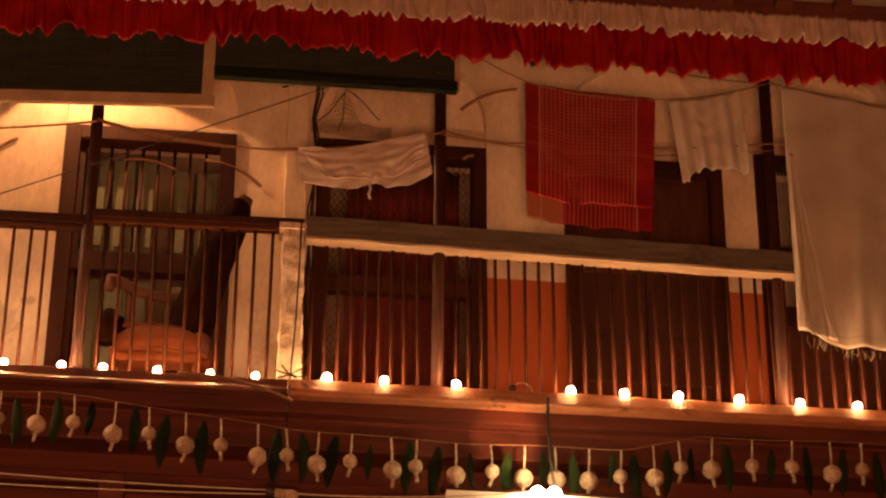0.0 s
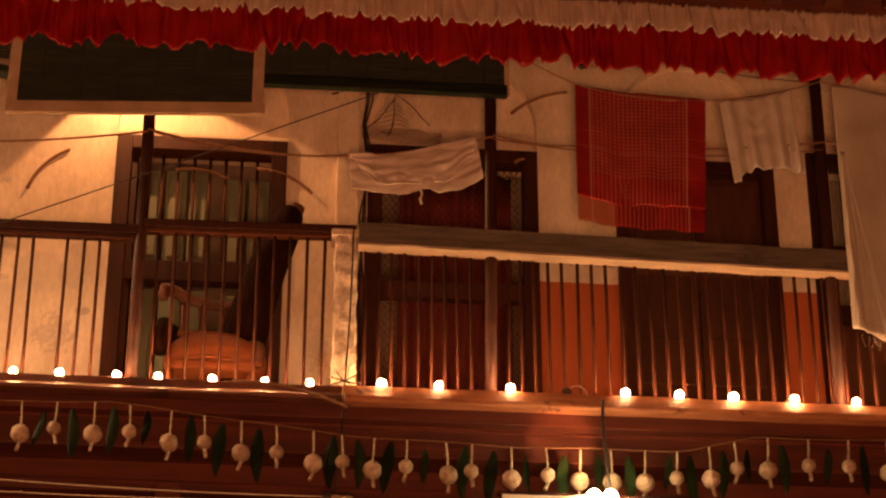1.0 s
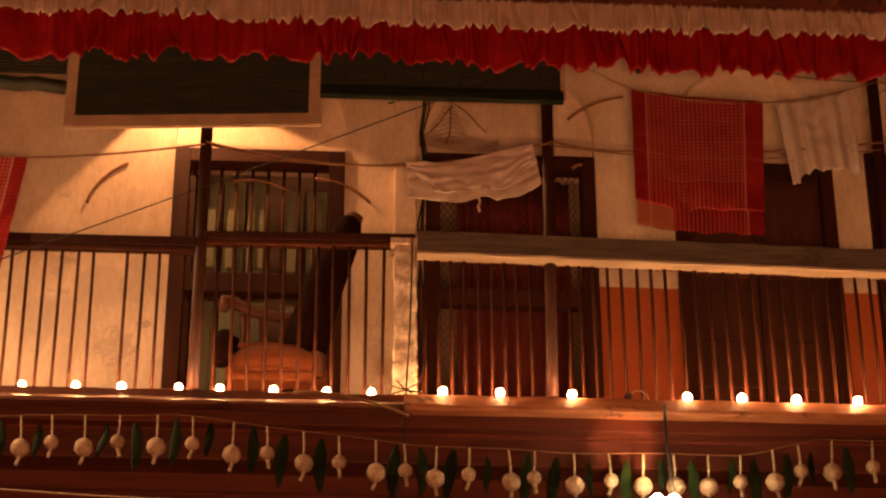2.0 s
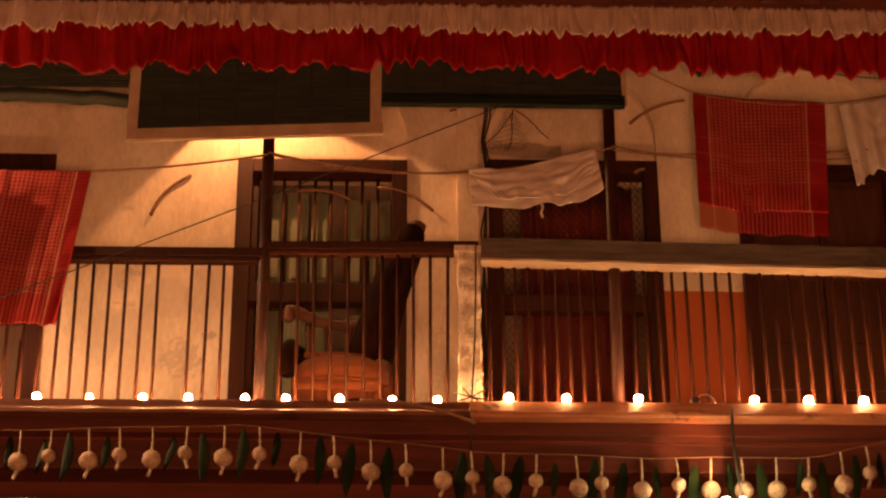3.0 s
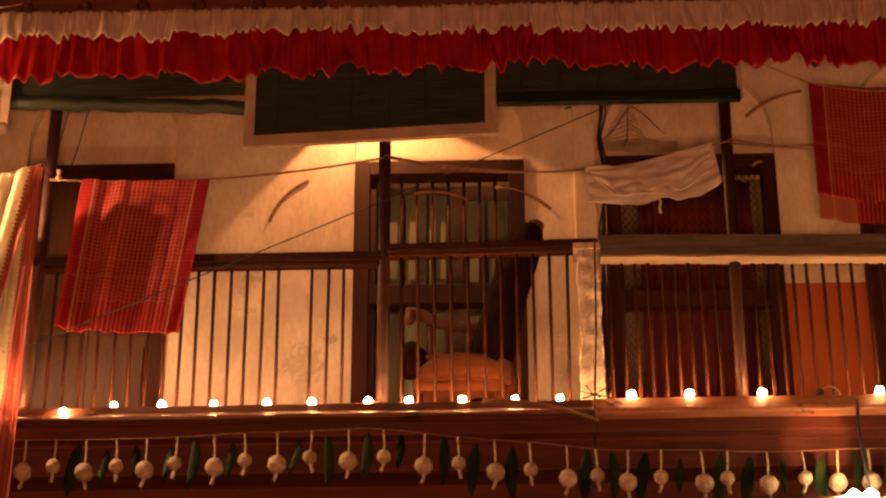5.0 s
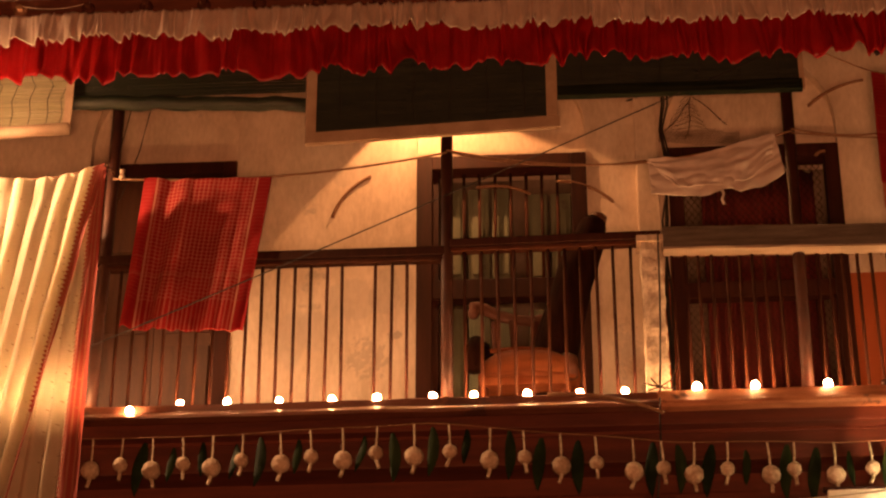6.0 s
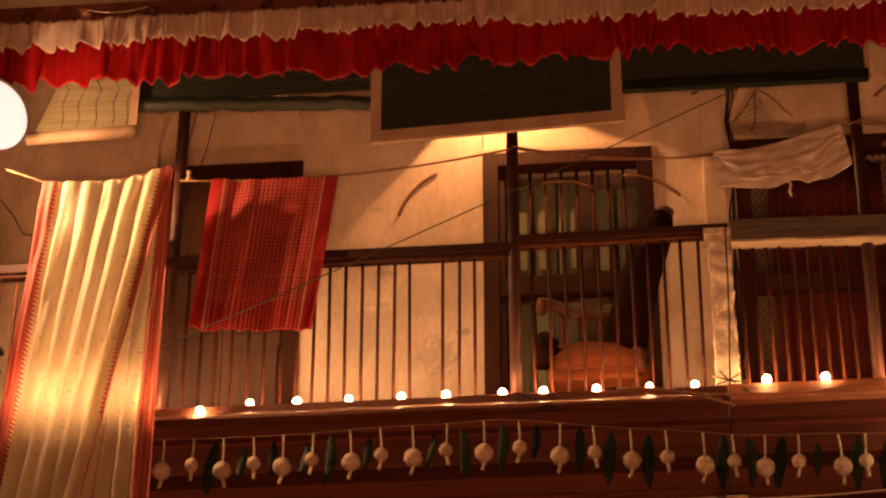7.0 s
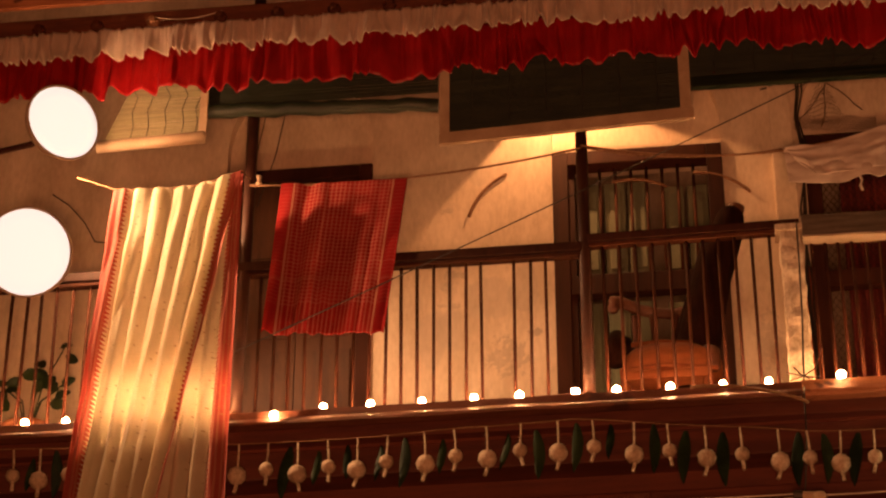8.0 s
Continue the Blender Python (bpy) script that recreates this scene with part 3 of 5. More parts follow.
def wire_mesh(x0, x1, z0, z1, y, cell, r):
    """Expanded metal: zigzag strands whose crests touch the next strand."""
    bm = bmesh.new()
    high = cell * 0.72
    for j in range(int((z1 - z0) / high)):
        side = 1 if j % 2 else -1
        pts = []
        for i in range(int((x1 - x0) / (cell / 2))):
            pts.append((x0 + i * cell / 2, y + 0.004 * noise.noise(Vector((i * 0.3, j * 0.3, 1))), z0 + (j + 0.5) * high + side * high * 0.5 * (1 if i % 2 else -1)))
        tube(bm, pts, r, 3)
    return bm


# mesh door with a red curtain behind
M_DRAPE = material("dark_red_curtain", (0.09, 0.008, 0.007), (0.16, 0.018, 0.013), 0.85, scale=7, fine=150, bump=0.2)
d = thing("door_3", "dark door frame with wire mesh and a dark red curtain behind", "door", (1.02, WALL, FLOOR), kind="structure")
frame_parts(d, 0.555, 1.485, 9.205, M_DARK, w=0.08)
part("rail", boxed(0.635, 1.405, WALL + 0.0, WALL + 0.06, 8.26, 8.36, 0.006), M_DARK, d)
part("wire_mesh", wire_mesh(0.64, 1.40, 8.36, 9.12, WALL + 0.03, 0.036, 0.0028), M_IRON, d, "rusty twisted wire mesh")
part("wire_mesh", wire_mesh(0.64, 1.40, 7.12, 8.26, WALL + 0.03, 0.036, 0.0022), M_IRON, d, "rusty twisted wire mesh")
for x in (1.30, 1.385):
    part("stile", boxed(x, x + 0.03, WALL + 0.035, WALL + 0.07, 7.12, 8.26, 0.004), M_DARK, d)
cloth("curtain", M_DRAPE, [(0.74, 9.14), (1.36, 9.14)], [(0.74, 7.13), (1.36, 7.13)], WALL + 0.16, 7, 0.05, d, 70, 10, seed=12, gather=1.0)

# dark panelled door
d = thing("door_4", "closed dark brown panelled double door", "door", (2.355, WALL, FLOOR), kind="structure")
frame_parts(d, 1.91, 2.80, 9.195, M_DARK)
M_DDOOR = material("dark_door", (0.045, 0.015, 0.008), (0.085, 0.028, 0.014), 0.5, scale=5, fine=60, stretch=(5, 5, 0.6), jitter=0.15)
for x0, x1 in ((1.985, 2.352), (2.358, 2.725)):
    leaf = panelled_leaf(d, x0, x1, FLOOR + 0.01, 9.12, WALL + 0.05, M_DDOOR, 3)
    part("latch", tubed([(x0 + 0.05, WALL + 0.03, 8.10), (x0 + 0.29, WALL + 0.03, 8.09)], 0.006, 6), M_POST, leaf, "thin iron latch bar")

# mesh window beside the sheet
d = thing("window_1", "dark framed window with a fine pale wire grid", "window", (3.44, WALL, FLOOR), kind="structure")
frame_parts(d, 2.985, 3.90, 9.28, M_DARK, w=0.07)
part("rail", boxed(3.055, 3.83, WALL + 0.0, WALL + 0.06, 8.62, 8.69, 0.004), M_DARK, d)
part("rail", boxed(3.055, 3.83, WALL + 0.0, WALL + 0.06, 8.22, 8.32, 0.004), M_DARK, d)
bm = bmesh.new()
for i in range(38):
    tube(bm, [(3.06 + i * 0.0206, WALL + 0.03, 8.32), (3.06 + i * 0.0206, WALL + 0.03, 9.2)], 0.002, 3)
for i in range(42):
    tube(bm, [(3.06, WALL + 0.03, 8.33 + i * 0.0206), (3.83, WALL + 0.03, 8.33 + i * 0.0206)], 0.002, 3)
part("wire_grid", bm, M_WIRE, d, "pale square wire grid")
panelled_leaf(d, 3.06, 3.44, FLOOR + 0.01, 8.22, WALL + 0.04, M_DDOOR, 2)
panelled_leaf(d, 3.445, 3.83, FLOOR + 0.01, 8.22, WALL + 0.04, M_DDOOR, 2)

# ---- roof valance ----


def frill(name, z_top, z_low, y, pitch, amp, mat, parent, seed, label):
    """Gathered cloth: soft folds of uneven width that open towards a wavy hem."""
    verts, faces = [], []
    step, rows, q = 0.0065, 12, 0.0
    n = int((RIGHT - LEFT - 0.2) / step)

    def hill(a, b, c):
        return noise.noise(Vector((a, b + seed * 3.7, c)))

    for i in range(n + 1):
        x = LEFT + 0.1 + i * step
        q += step / pitch * (1 + 0.9 * hill(x * 7.0, 0.3, 0))
        drop = 0.010 * math.sin(x * 1.7 + seed) + 0.020 * hill(x * 5.0, 0, 4) + 0.05 * max(0.0, hill(q * 0.30, 0.7, 9) - 0.25)
        for j in range(rows + 1):
            v = j / rows
            tight = hill(q * 3.1, 0.4 * v, 1.1) + 0.4 * hill(q * 6.0, 0.3 * v, 5.1)
            loose = hill(q * 1.15, 0.5 * v, 6.3)
            pleat = abs(math.sin(math.pi * (q + 0.9 * hill(q * 0.55, 0.9 * v, 2.2)))) ** 0.7
            fold = (0.35 + 0.65 * v) * (1.1 * (0.6 + 0.8 * hill(q * 0.37, 0, 7.7)) * pleat - 0.5 + 1.3 * loose) + 0.45 * (1 - 0.6 * v) * tight
            fold = max(fold, -0.75)
            z = z_top + (z_low - z_top) * v + v * v * (drop + 0.006 * pleat + 0.020 * loose)
            if j == 0:
                z += 0.006 * hill(q * 2.6, 0, 8)
            verts.append((x + 0.018 * v * hill(q * 0.7, 0, 3.3), y - amp * 2.9 * fold - 0.010 * v, z))
    for i in range(n):
        for j in range(rows):
            a = i * (rows + 1) + j
            faces.append((a, a + 1, a + rows + 2, a + rows + 1))
    me = bpy.data.meshes.new(name)
    me.from_pydata(verts, [], faces)
    me.materials.append(mat)
    me.shade_smooth()
    ob = part(name, me, mat, parent, label)
    s = ob.modifiers.new("thickness", "SOLIDIFY")
    s.thickness = 0.0015
    return ob


val = thing("valance", "gathered white and red satin festive valance under the roof edge", "valance", (0, 10.0, 9.13))
frill("white_frill", 9.135, 8.965, 9.99, 0.042, 0.014, M_WHITE, val, 3, "gathered white satin frill")
frill("red_frill", 9.08, 8.79, 10.075, 0.075, 0.019, M_CRIM, val, 8, "gathered red satin frill")

# ---- reed blinds ----


def reeds(x0, x1, z0, z1, y, pitch=0.008, slope=0.0, light_slant=0.0):
    """Thin reeds side by side, with gaps of uneven width."""
    bm = bmesh.new()
    rng = random.Random(int(x0 * 100) + 500)
    z, left = z0, x0
    while z < z1 - pitch:
        x0 = left + light_slant * (z - z0)
        h = pitch * rng.uniform(0.96, 1.06)
        dz = rng.uniform(-0.002, 0.002)
        v = [bm.verts.new(p) for p in ((x0, y, z), (x0, y - 0.003, z + h / 2), (x0, y, z + h), (x1, y, z + dz + slope * (x1 - x0)), (x1, y - 0.003, z + h / 2 + dz + slope * (x1 - x0)), (x1, y, z + h + dz + slope * (x1 - x0)))]
        bm.faces.new((v[0], v[3], v[4], v[1]))
        bm.faces.new((v[1], v[4], v[5], v[2]))
        bm.faces.new((v[0], v[2], v[5], v[3]))
        z += pitch
    return bm


def blind_cords(b, x0, x1, z0, z1, y):
    n = max(2, int((x1 - x0) / 0.17))
    for i in range(n):
        x = x0 + (x1 - x0) * (i + 0.5) / n
        part("cord", tubed([(x + 0.006 * math.sin(j * 2.1 + i), y, z0 + (z1 - z0) * j / 6) for j in range(7)], 0.0018, 4), M_BLACK, b)


b = thing("reed_blind", "half-lowered dark reed blind with a pale canvas border", "blind", (-0.65, 10.25, 9.1), "blinds")
TILT_A = 0.046
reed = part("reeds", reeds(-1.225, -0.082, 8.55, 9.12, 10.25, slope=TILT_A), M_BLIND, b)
# thin dark sheet added behind the reeds to keep bulb light out of their gaps
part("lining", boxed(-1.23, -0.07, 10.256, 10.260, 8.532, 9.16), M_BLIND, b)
bm = bmesh.new()
for (x0, z0), (x1, z1), w in (((-1.275, 8.505), (-0.018, 8.563), 0.036),):
    pts = [(x0, 10.238, z0 - w), (x1, 10.238, z1 - w), (x1, 10.238, z1 + w), (x0, 10.238, z0 + w)]
    v = [bm.verts.new(p) for p in pts] + [bm.verts.new((p[0], 10.262, p[2])) for p in pts]
    for f in ((0, 1, 2, 3), (7, 6, 5, 4), (0, 4, 5, 1), (1, 5, 6, 2), (2, 6, 7, 3), (3, 7, 4, 0)):
        bm.faces.new([v[i] for i in f])
bmesh.ops.bevel(bm, geom=list(bm.edges), offset=0.005, segments=2, affect="EDGES")
part("bottom_bar", bm, M_CANVAS, b, "pale canvas bottom hem")
part("border", boxed(-1.275, -1.224, 10.243, 10.257, 8.54, 9.12, 0.003), M_CANVAS, b, "pale canvas side border")
part("border", boxed(-0.083, -0.028, 10.243, 10.257, 8.60, 9.12, 0.003), M_CANVAS, b, "pale canvas side border")
blind_cords(reed, -1.2, -0.1, 8.6, 9.1, 10.243)

b = thing("reed_blind", "dark reed blind rolled high, beside the canvas-edged one", "blind", (0.59, 10.31, 9.1), "blinds")
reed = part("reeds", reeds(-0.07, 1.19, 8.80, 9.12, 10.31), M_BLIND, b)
# same added backing sheet, blocks light between these reeds
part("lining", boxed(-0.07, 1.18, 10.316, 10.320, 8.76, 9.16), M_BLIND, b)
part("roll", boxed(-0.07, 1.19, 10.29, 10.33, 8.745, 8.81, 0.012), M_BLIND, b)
part("border", boxed(1.175, 1.20, 10.298, 10.312, 8.752, 9.12, 0.003), M_CANVAS, b, "pale frayed side edge")
blind_cords(reed, 0.0, 1.17, 8.8, 9.1, 10.303)

b = thing("reed_blind", "rolled dark blind wrapped in green tarpaulin", "blind", (-1.89, 10.32, 9.1), "blinds")
part("reeds", reeds(-2.47, -1.29, 8.84, 9.12, 10.32), M_BLIND, b)
pts = [(-2.50 + 1.21 * i / 16, 10.31 + 0.006 * math.sin(i * 1.7), 8.815 - 0.055 * i / 16 + 0.006 * math.sin(i * 2.3)) for i in range(17)]
part("roll", tubed(pts, 0.036, 14), M_TARP, b, "rolled green tarpaulin hem", True)

b = thing("reed_blind", "pale reed blind lit from below with a bright rolled hem", "blind", (-2.7, 10.26, 9.1), "blinds")
# left reed ends are shaped to the slanting edge of the lamplight on the blind
reed = part("reeds", reeds(-2.985, -2.47, 8.62, 9.12, 10.26, light_slant=0.37), M_REED, b)
part("border", boxed(-2.495, -2.455, 10.25, 10.264, 8.62, 9.12, 0.003), M_CANVAS, b, "pale canvas side border")
part("roll", tubed([(-3.01, 10.25, 8.60), (-2.72, 10.25, 8.606), (-2.462, 10.25, 8.618)], 0.032, 14), M_CANVAS, b, "bright canvas roll", True)
for x in (-2.84, -2.76, -2.67, -2.58, -2.51):
    part("cord", tubed([(x + 0.02 * (1 if i % 2 else -1) * (1 if i > 2 else 0.3), 10.254, 8.63 + 0.085 * i) for i in range(6)], 0.0022, 4), M_BLACK, reed)

# ---- clothes lines and washing ----


def sag(a, b, drop, n=14):
    a, b = Vector(a), Vector(b)
    return [a.lerp(b, i / n) - Vector((0, 0, drop * 4 * (i / n) * (1 - i / n))) for i in range(n + 1)]


def line(pts, r, mat, name, label):
    ob = part(name, tubed(pts, r, 6), mat, None, smooth=True)
    return tagged(ob, label, name.replace("_", " "))


Y = RAIL - 0.05
DROP_LINE = [(-3.0, 8.385), (-2.915, 8.345), (-2.78, 8.328), (-2.635, 8.326), (-2.49, 8.336), (-2.35, 8.370), (-2.265, 8.406)]
line(sag((-2.26, Y, 8.44), (-0.59, Y, 8.535), 0.06), 0.006, M_ROPE, "clothes_line", "brown coir clothes line tied between posts")
line(sag((-0.59, Y, 8.55), (0.42, Y, 8.44), 0.045) + sag((0.42, Y, 8.44), (1.13, Y, 8.60), 0.02)[1:], 0.006, M_ROPE, "clothes_line", "brown coir clothes line with white shorts")
line(sag((-0.56, Y, 8.53), (0.40, Y, 8.45), 0.05), 0.004, M_ROPE, "clothes_line", "second strand of coir clothes line")
line(sag((1.13, Y, 8.61), (1.55, Y, 8.565), 0.02) + sag((1.55, Y, 8.565), (2.82, Y, 8.66), 0.03)[1:], 0.006, M_ROPE, "clothes_line", "double clothes line behind the red towel")
line(sag((1.13, Y + 0.02, 8.60), (2.82, Y + 0.02, 8.63), 0.07), 0.004, M_ROPE, "clothes_line", "lower strand of a double clothes line")
line(sag((1.20, Y - 0.1, 9.07), (1.55, Y - 0.02, 8.93), 0.01) + sag((1.55, Y - 0.02, 8.93), (2.82, Y - 0.02, 9.02), 0.11)[1:], 0.004, M_ROPE, "clothes_line", "brown line carrying a red towel and white shirt")
line(sag((2.82, Y - 0.02, 9.02), (4.6, Y - 0.02, 8.82), 0.04), 0.006, M_ROPE, "clothes_line", "line carrying a pale sheet")
line(sag((2.82, Y, 8.66), (4.6, Y, 8.62), 0.03), 0.006, M_ROPE, "clothes_line", "lower line behind the pale sheet")
line([(-3.10, 10.26, 8.43)] + [(x, 10.262, z + 0.004) for x, z in DROP_LINE] + [(-2.26, 10.44, 8.47)], 0.005, M_ROPE, "clothes_line", "line carrying a long cream drape")
line(sag((-2.6, 10.30, 7.25), (1.30, 10.30, 9.10), 0.02), 0.0035, M_BLACK, "cable", "thin dark cable slanting across the balcony")
line(sag((1.10, Y, 9.42), (2.82, Y, 9.03), 0.10), 0.003, M_BLACK, "cable", "thin dark cable under the arches")

CHECK = "red and white checked cotton towel on a clothes line"
ob = cloth("towel", M_CHECK, [(-2.10, 8.435), (-1.95, 8.42), (-1.46, 8.42)], [(-2.17, 7.575), (-2.0, 7.56), (-1.78, 7.545), (-1.57, 7.54)], 10.44, 3.4, 0.034, seed=2, nu=110, nv=70, hem=0.03, wrinkle=0.005)
tagged(ob, CHECK, "towel", "checked towels")
ob = cloth("towel", M_CHECK, [(1.55, 8.93), (1.75, 8.90), (2.22, 8.875)], [(1.545, 8.26), (1.74, 8.215), (2.185, 8.215)], 10.43, 2.6, 0.022, seed=5, nu=90, nv=50)
tagged(ob, "red checked cotton towel folded over a line", "towel", "checked towels")
cloth("back_fold", M_BACK, [(1.56, 8.92), (2.215, 8.87)], [(1.55, 8.135), (1.74, 8.10), (2.18, 8.09)], 10.452, 2.6, 0.010, ob, seed=6, nu=70, nv=40)
ob = cloth("shorts", M_SATIN, [(0.408, 8.435), (0.62, 8.44), (1.045, 8.565)], [(0.42, 8.24), (0.55, 8.215), (0.74, 8.245), (0.78, 8.255), (0.86, 8.225), (1.08, 8.335)], 10.43, 2.6, 0.03, seed=7, nu=110, nv=40, wrinkle=0.006)
tagged(ob, "crumpled white satin shorts on a clothes line", "shorts")
cloth("front_fold", M_SATIN, [(0.41, 8.437), (0.62, 8.442), (1.04, 8.566)], [(0.47, 8.35), (0.55, 8.262), (0.74, 8.275), (0.88, 8.285), (1.02, 8.40)], 10.412, 3.5, 0.016, ob, 100, 36, seed=23, wrinkle=0.007)
part("drawstring", tubed([(0.765, 10.425, 8.25), (0.772, 10.42, 8.22), (0.762, 10.42, 8.19), (0.77, 10.425, 8.165)], 0.007, 6), M_WHITE, ob)
ob = cloth("shirt", M_COTTON, [(2.29, 8.865), (2.45, 8.89), (2.66, 8.955)], [(2.34, 8.385), (2.375, 8.39), (2.41, 8.455), (2.55, 8.475), (2.64, 8.475), (2.665, 8.45), (2.70, 8.465)], 10.43, 3.4, 0.026, seed=9, nu=110, nv=50, hem=0.012, wrinkle=0.006, ridge=0.2)
tagged(ob, "white cotton undershirt on a clothes line", "shirt")
cloth("strap", M_COTTON, [(2.33, 8.52), (2.39, 8.52)], [(2.338, 8.375), (2.375, 8.38)], 10.418, 1.5, 0.008, ob, 16, 20, seed=31)
cloth("strap", M_COTTON, [(2.645, 8.58), (2.69, 8.58)], [(2.668, 8.445), (2.70, 8.452)], 10.418, 1.5, 0.008, ob, 16, 20, seed=32)
ob = cloth("sheet", M_SHEET, [(2.875, 8.985), (3.4, 8.90), (4.3, 8.85)], [(2.865, 7.545), (3.1, 7.47), (4.3, 7.40)], 10.40, 5.0, 0.028, seed=11, nu=160, nv=70, hem=0.02, wrinkle=0.008)
stripes(M_SHEET, 1, 9.0, 9.0, (0.30, 0.25, 0.19), 0.055, 0.060, 0.5)
stripes(M_SHEET, 0, 0.21, 0.004, (0.74, 0.69, 0.60), -1, 9, 0.4)
tagged(ob, "large thin unbleached sheet with a frayed hem", "sheet")
bm = bmesh.new()
rng = random.Random(21)
for i in range(70):
    x = 2.88 + rng.uniform(0, 1.4)
    z = line_at([(2.865, 7.545), (3.1, 7.47), (4.3, 7.40)], (x - 2.865) / 1.435)[1]
    tube(bm, [(x, 10.43, z + 0.01), (x + rng.uniform(-0.01, 0.01), 10.425, z - 0.015), (x + rng.uniform(-0.02, 0.02), 10.43, z - rng.uniform(0.02, 0.06))], 0.0013, 3)
tagged(part("fringe", bm, M_SHEET, ob, "loose threads of the hem"), kind="stuff")
cloth("turned_edge", M_SHEET, [(2.875, 8.55), (2.90, 8.55)], [(2.862, 7.535), (3.05, 7.47)], 10.365, 2.0, 0.02, ob, 40, 50, seed=19)
M_SARI2 = material("cream_fold", (0.60, 0.52, 0.37), (0.72, 0.64, 0.48), 0.75, scale=7, fine=200, bump=0.2, trans=0.5)
REDB = (0.36, 0.018, 0.018)


def sari_border(m, edge, side):
    """Red woven border with a toothed inner edge and thin pale lines along it."""
    n, k = m.node_tree.nodes, m.node_tree.links
    sep = n.new("ShaderNodeSeparateXYZ")
    k.new(n.new("ShaderNodeUVMap").outputs[0], sep.inputs[0])
    tooth = number(n, k, "MULTIPLY", number(n, k, "ABSOLUTE", number(n, k, "SUBTRACT", number(n, k, "FRACT", number(n, k, "DIVIDE", sep.outputs[1], 0.024)), 0.5)), 0.030 * side)
    across = number(n, k, "SUBTRACT", number(n, k, "ADD", sep.outputs[0], tooth), edge)
    inside = number(n, k, "LESS_THAN" if side > 0 else "GREATER_THAN", across, 0.0)
    recolor(m, number(n, k, "MULTIPLY", inside, 0.9), REDB)
    for d in (0.018, 0.030, 0.042):
        line_ = number(n, k, "LESS_THAN", number(n, k, "ABSOLUTE", number(n, k, "SUBTRACT", sep.outputs[0], edge - side * d)), 0.0022)
        recolor(m, number(n, k, "MULTIPLY", line_, 0.35), (0.6, 0.35, 0.22))


sari_border(M_SARI, 0.090, 1)
sari_border(M_SARI, 0.592, -1)
sari_border(M_SARI2, 0.128, -1)
for m_ in (M_SARI, M_SARI2):
    # rows of small printed sprigs
    n_, k_ = m_.node_tree.nodes, m_.node_tree.links
    uv_ = n_.new("ShaderNodeUVMap")
    vo_ = n_.new("ShaderNodeTexVoronoi")
    vo_.inputs["Scale"].default_value, vo_.inputs["Randomness"].default_value = 26.0, 0.35
    k_.new(uv_.outputs[0], vo_.inputs["Vector"])
    recolor(m_, number(n_, k_, "MULTIPLY", number(n_, k_, "LESS_THAN", vo_.outputs["Distance"], 0.13), 0.6), (0.33, 0.20, 0.09))
drape = thing("drape", "long cream sari drape with red borders over the railing", "drape", (-2.6, 10.27, 8.38))
DROP = DROP_LINE[1:]
cloth("cloth", M_SARI, DROP, [(-3.06, 6.2), (-2.64, 6.2)], 10.25, 9.0, 0.075, drape, 260, 80, seed=14, gather=-0.05, thick=0, wrinkle=0.020, ridge=0.6)
cloth("folded_end", M_SARI2, [(-2.45, 8.345), (-2.262, 8.405)], [(-2.66, 6.2), (-2.27, 6.2)], 10.275, 4.0, 0.032, drape, 110, 60, seed=17, gather=-0.15, thick=0, ridge=0.5)

# ---- sticks, rolls, chair, plant on the balcony ----


def bent_stick(pts, r, label):
    ob = part("bent_stick", tubed(pts, r, 8, r * 0.8), M_ROPE, smooth=True)
    tagged(ob, label, "stick", "bent sticks")


def arc(x0, z0, x1, z1, y, bulge, n=8):
    a, b = Vector((x0, y, z0)), Vector((x1, y, z1))
    side = Vector((-(b - a).z, 0, (b - a).x)).normalized()
    return [a.lerp(b, i / n) + side * bulge * 4 * (i / n) * (1 - i / n) for i in range(n + 1)]


bent_stick(arc(-1.267, 8.828, -1.062, 9.087, 11.492, 0.035), 0.010, "bent brown stick hooked on the cream wall")
bent_stick(arc(-0.486, 9.017, -0.193, 8.967, 11.534, 0.03), 0.010, "bent brown stick before the green shutters")
bent_stick(arc(-0.045, 9.015, 0.255, 8.87, 11.488, 0.035), 0.010, "bent brown stick beside the door frame")
bent_stick(arc(1.346, 9.455, 1.659, 9.616, 11.488, 0.03), 0.010, "bent brown stick under the arch")
bent_stick(arc(1.359, 9.114, 1.413, 9.144, 11.47, 0.01), 0.010, "short pale hook on the door frame")
bent_stick(arc(-0.114, 7.073, 0.421, 6.963, 10.3, 0.035), 0.010, "curved cane lying over the ledge")

M_MAT = material("dark_mat", (0.012, 0.004, 0.003), (0.030, 0.010, 0.006), 0.95, scale=9, fine=60, stretch=(3, 3, 0.5), spec=0.05)
M_CHAIR2 = material("dark_orange_wood", (0.065, 0.020, 0.008), (0.12, 0.038, 0.015), 0.7, scale=6, fine=60)
roll = thing("rolled_mat", "pair of dark rolled mats leaning in the corner by the door", "mat", (0.0, 11.0, FLOOR))
part("roll", tubed([(-0.17, 10.98, 7.11), (-0.10, 11.01, 7.55), (0.02, 11.06, 8.1), (0.11, 11.12, 8.40), (0.135, 11.13, 8.50), (0.138, 11.13, 8.53)], 0.125, 14, 0.058), M_MAT, roll, smooth=True)
part("roll", tubed([(-0.26, 11.02, 7.11), (-0.14, 11.06, 7.6), (0.015, 11.12, 8.2), (0.065, 11.14, 8.42), (0.07, 11.14, 8.44)], 0.105, 14, 0.052), M_MAT, roll, smooth=True)

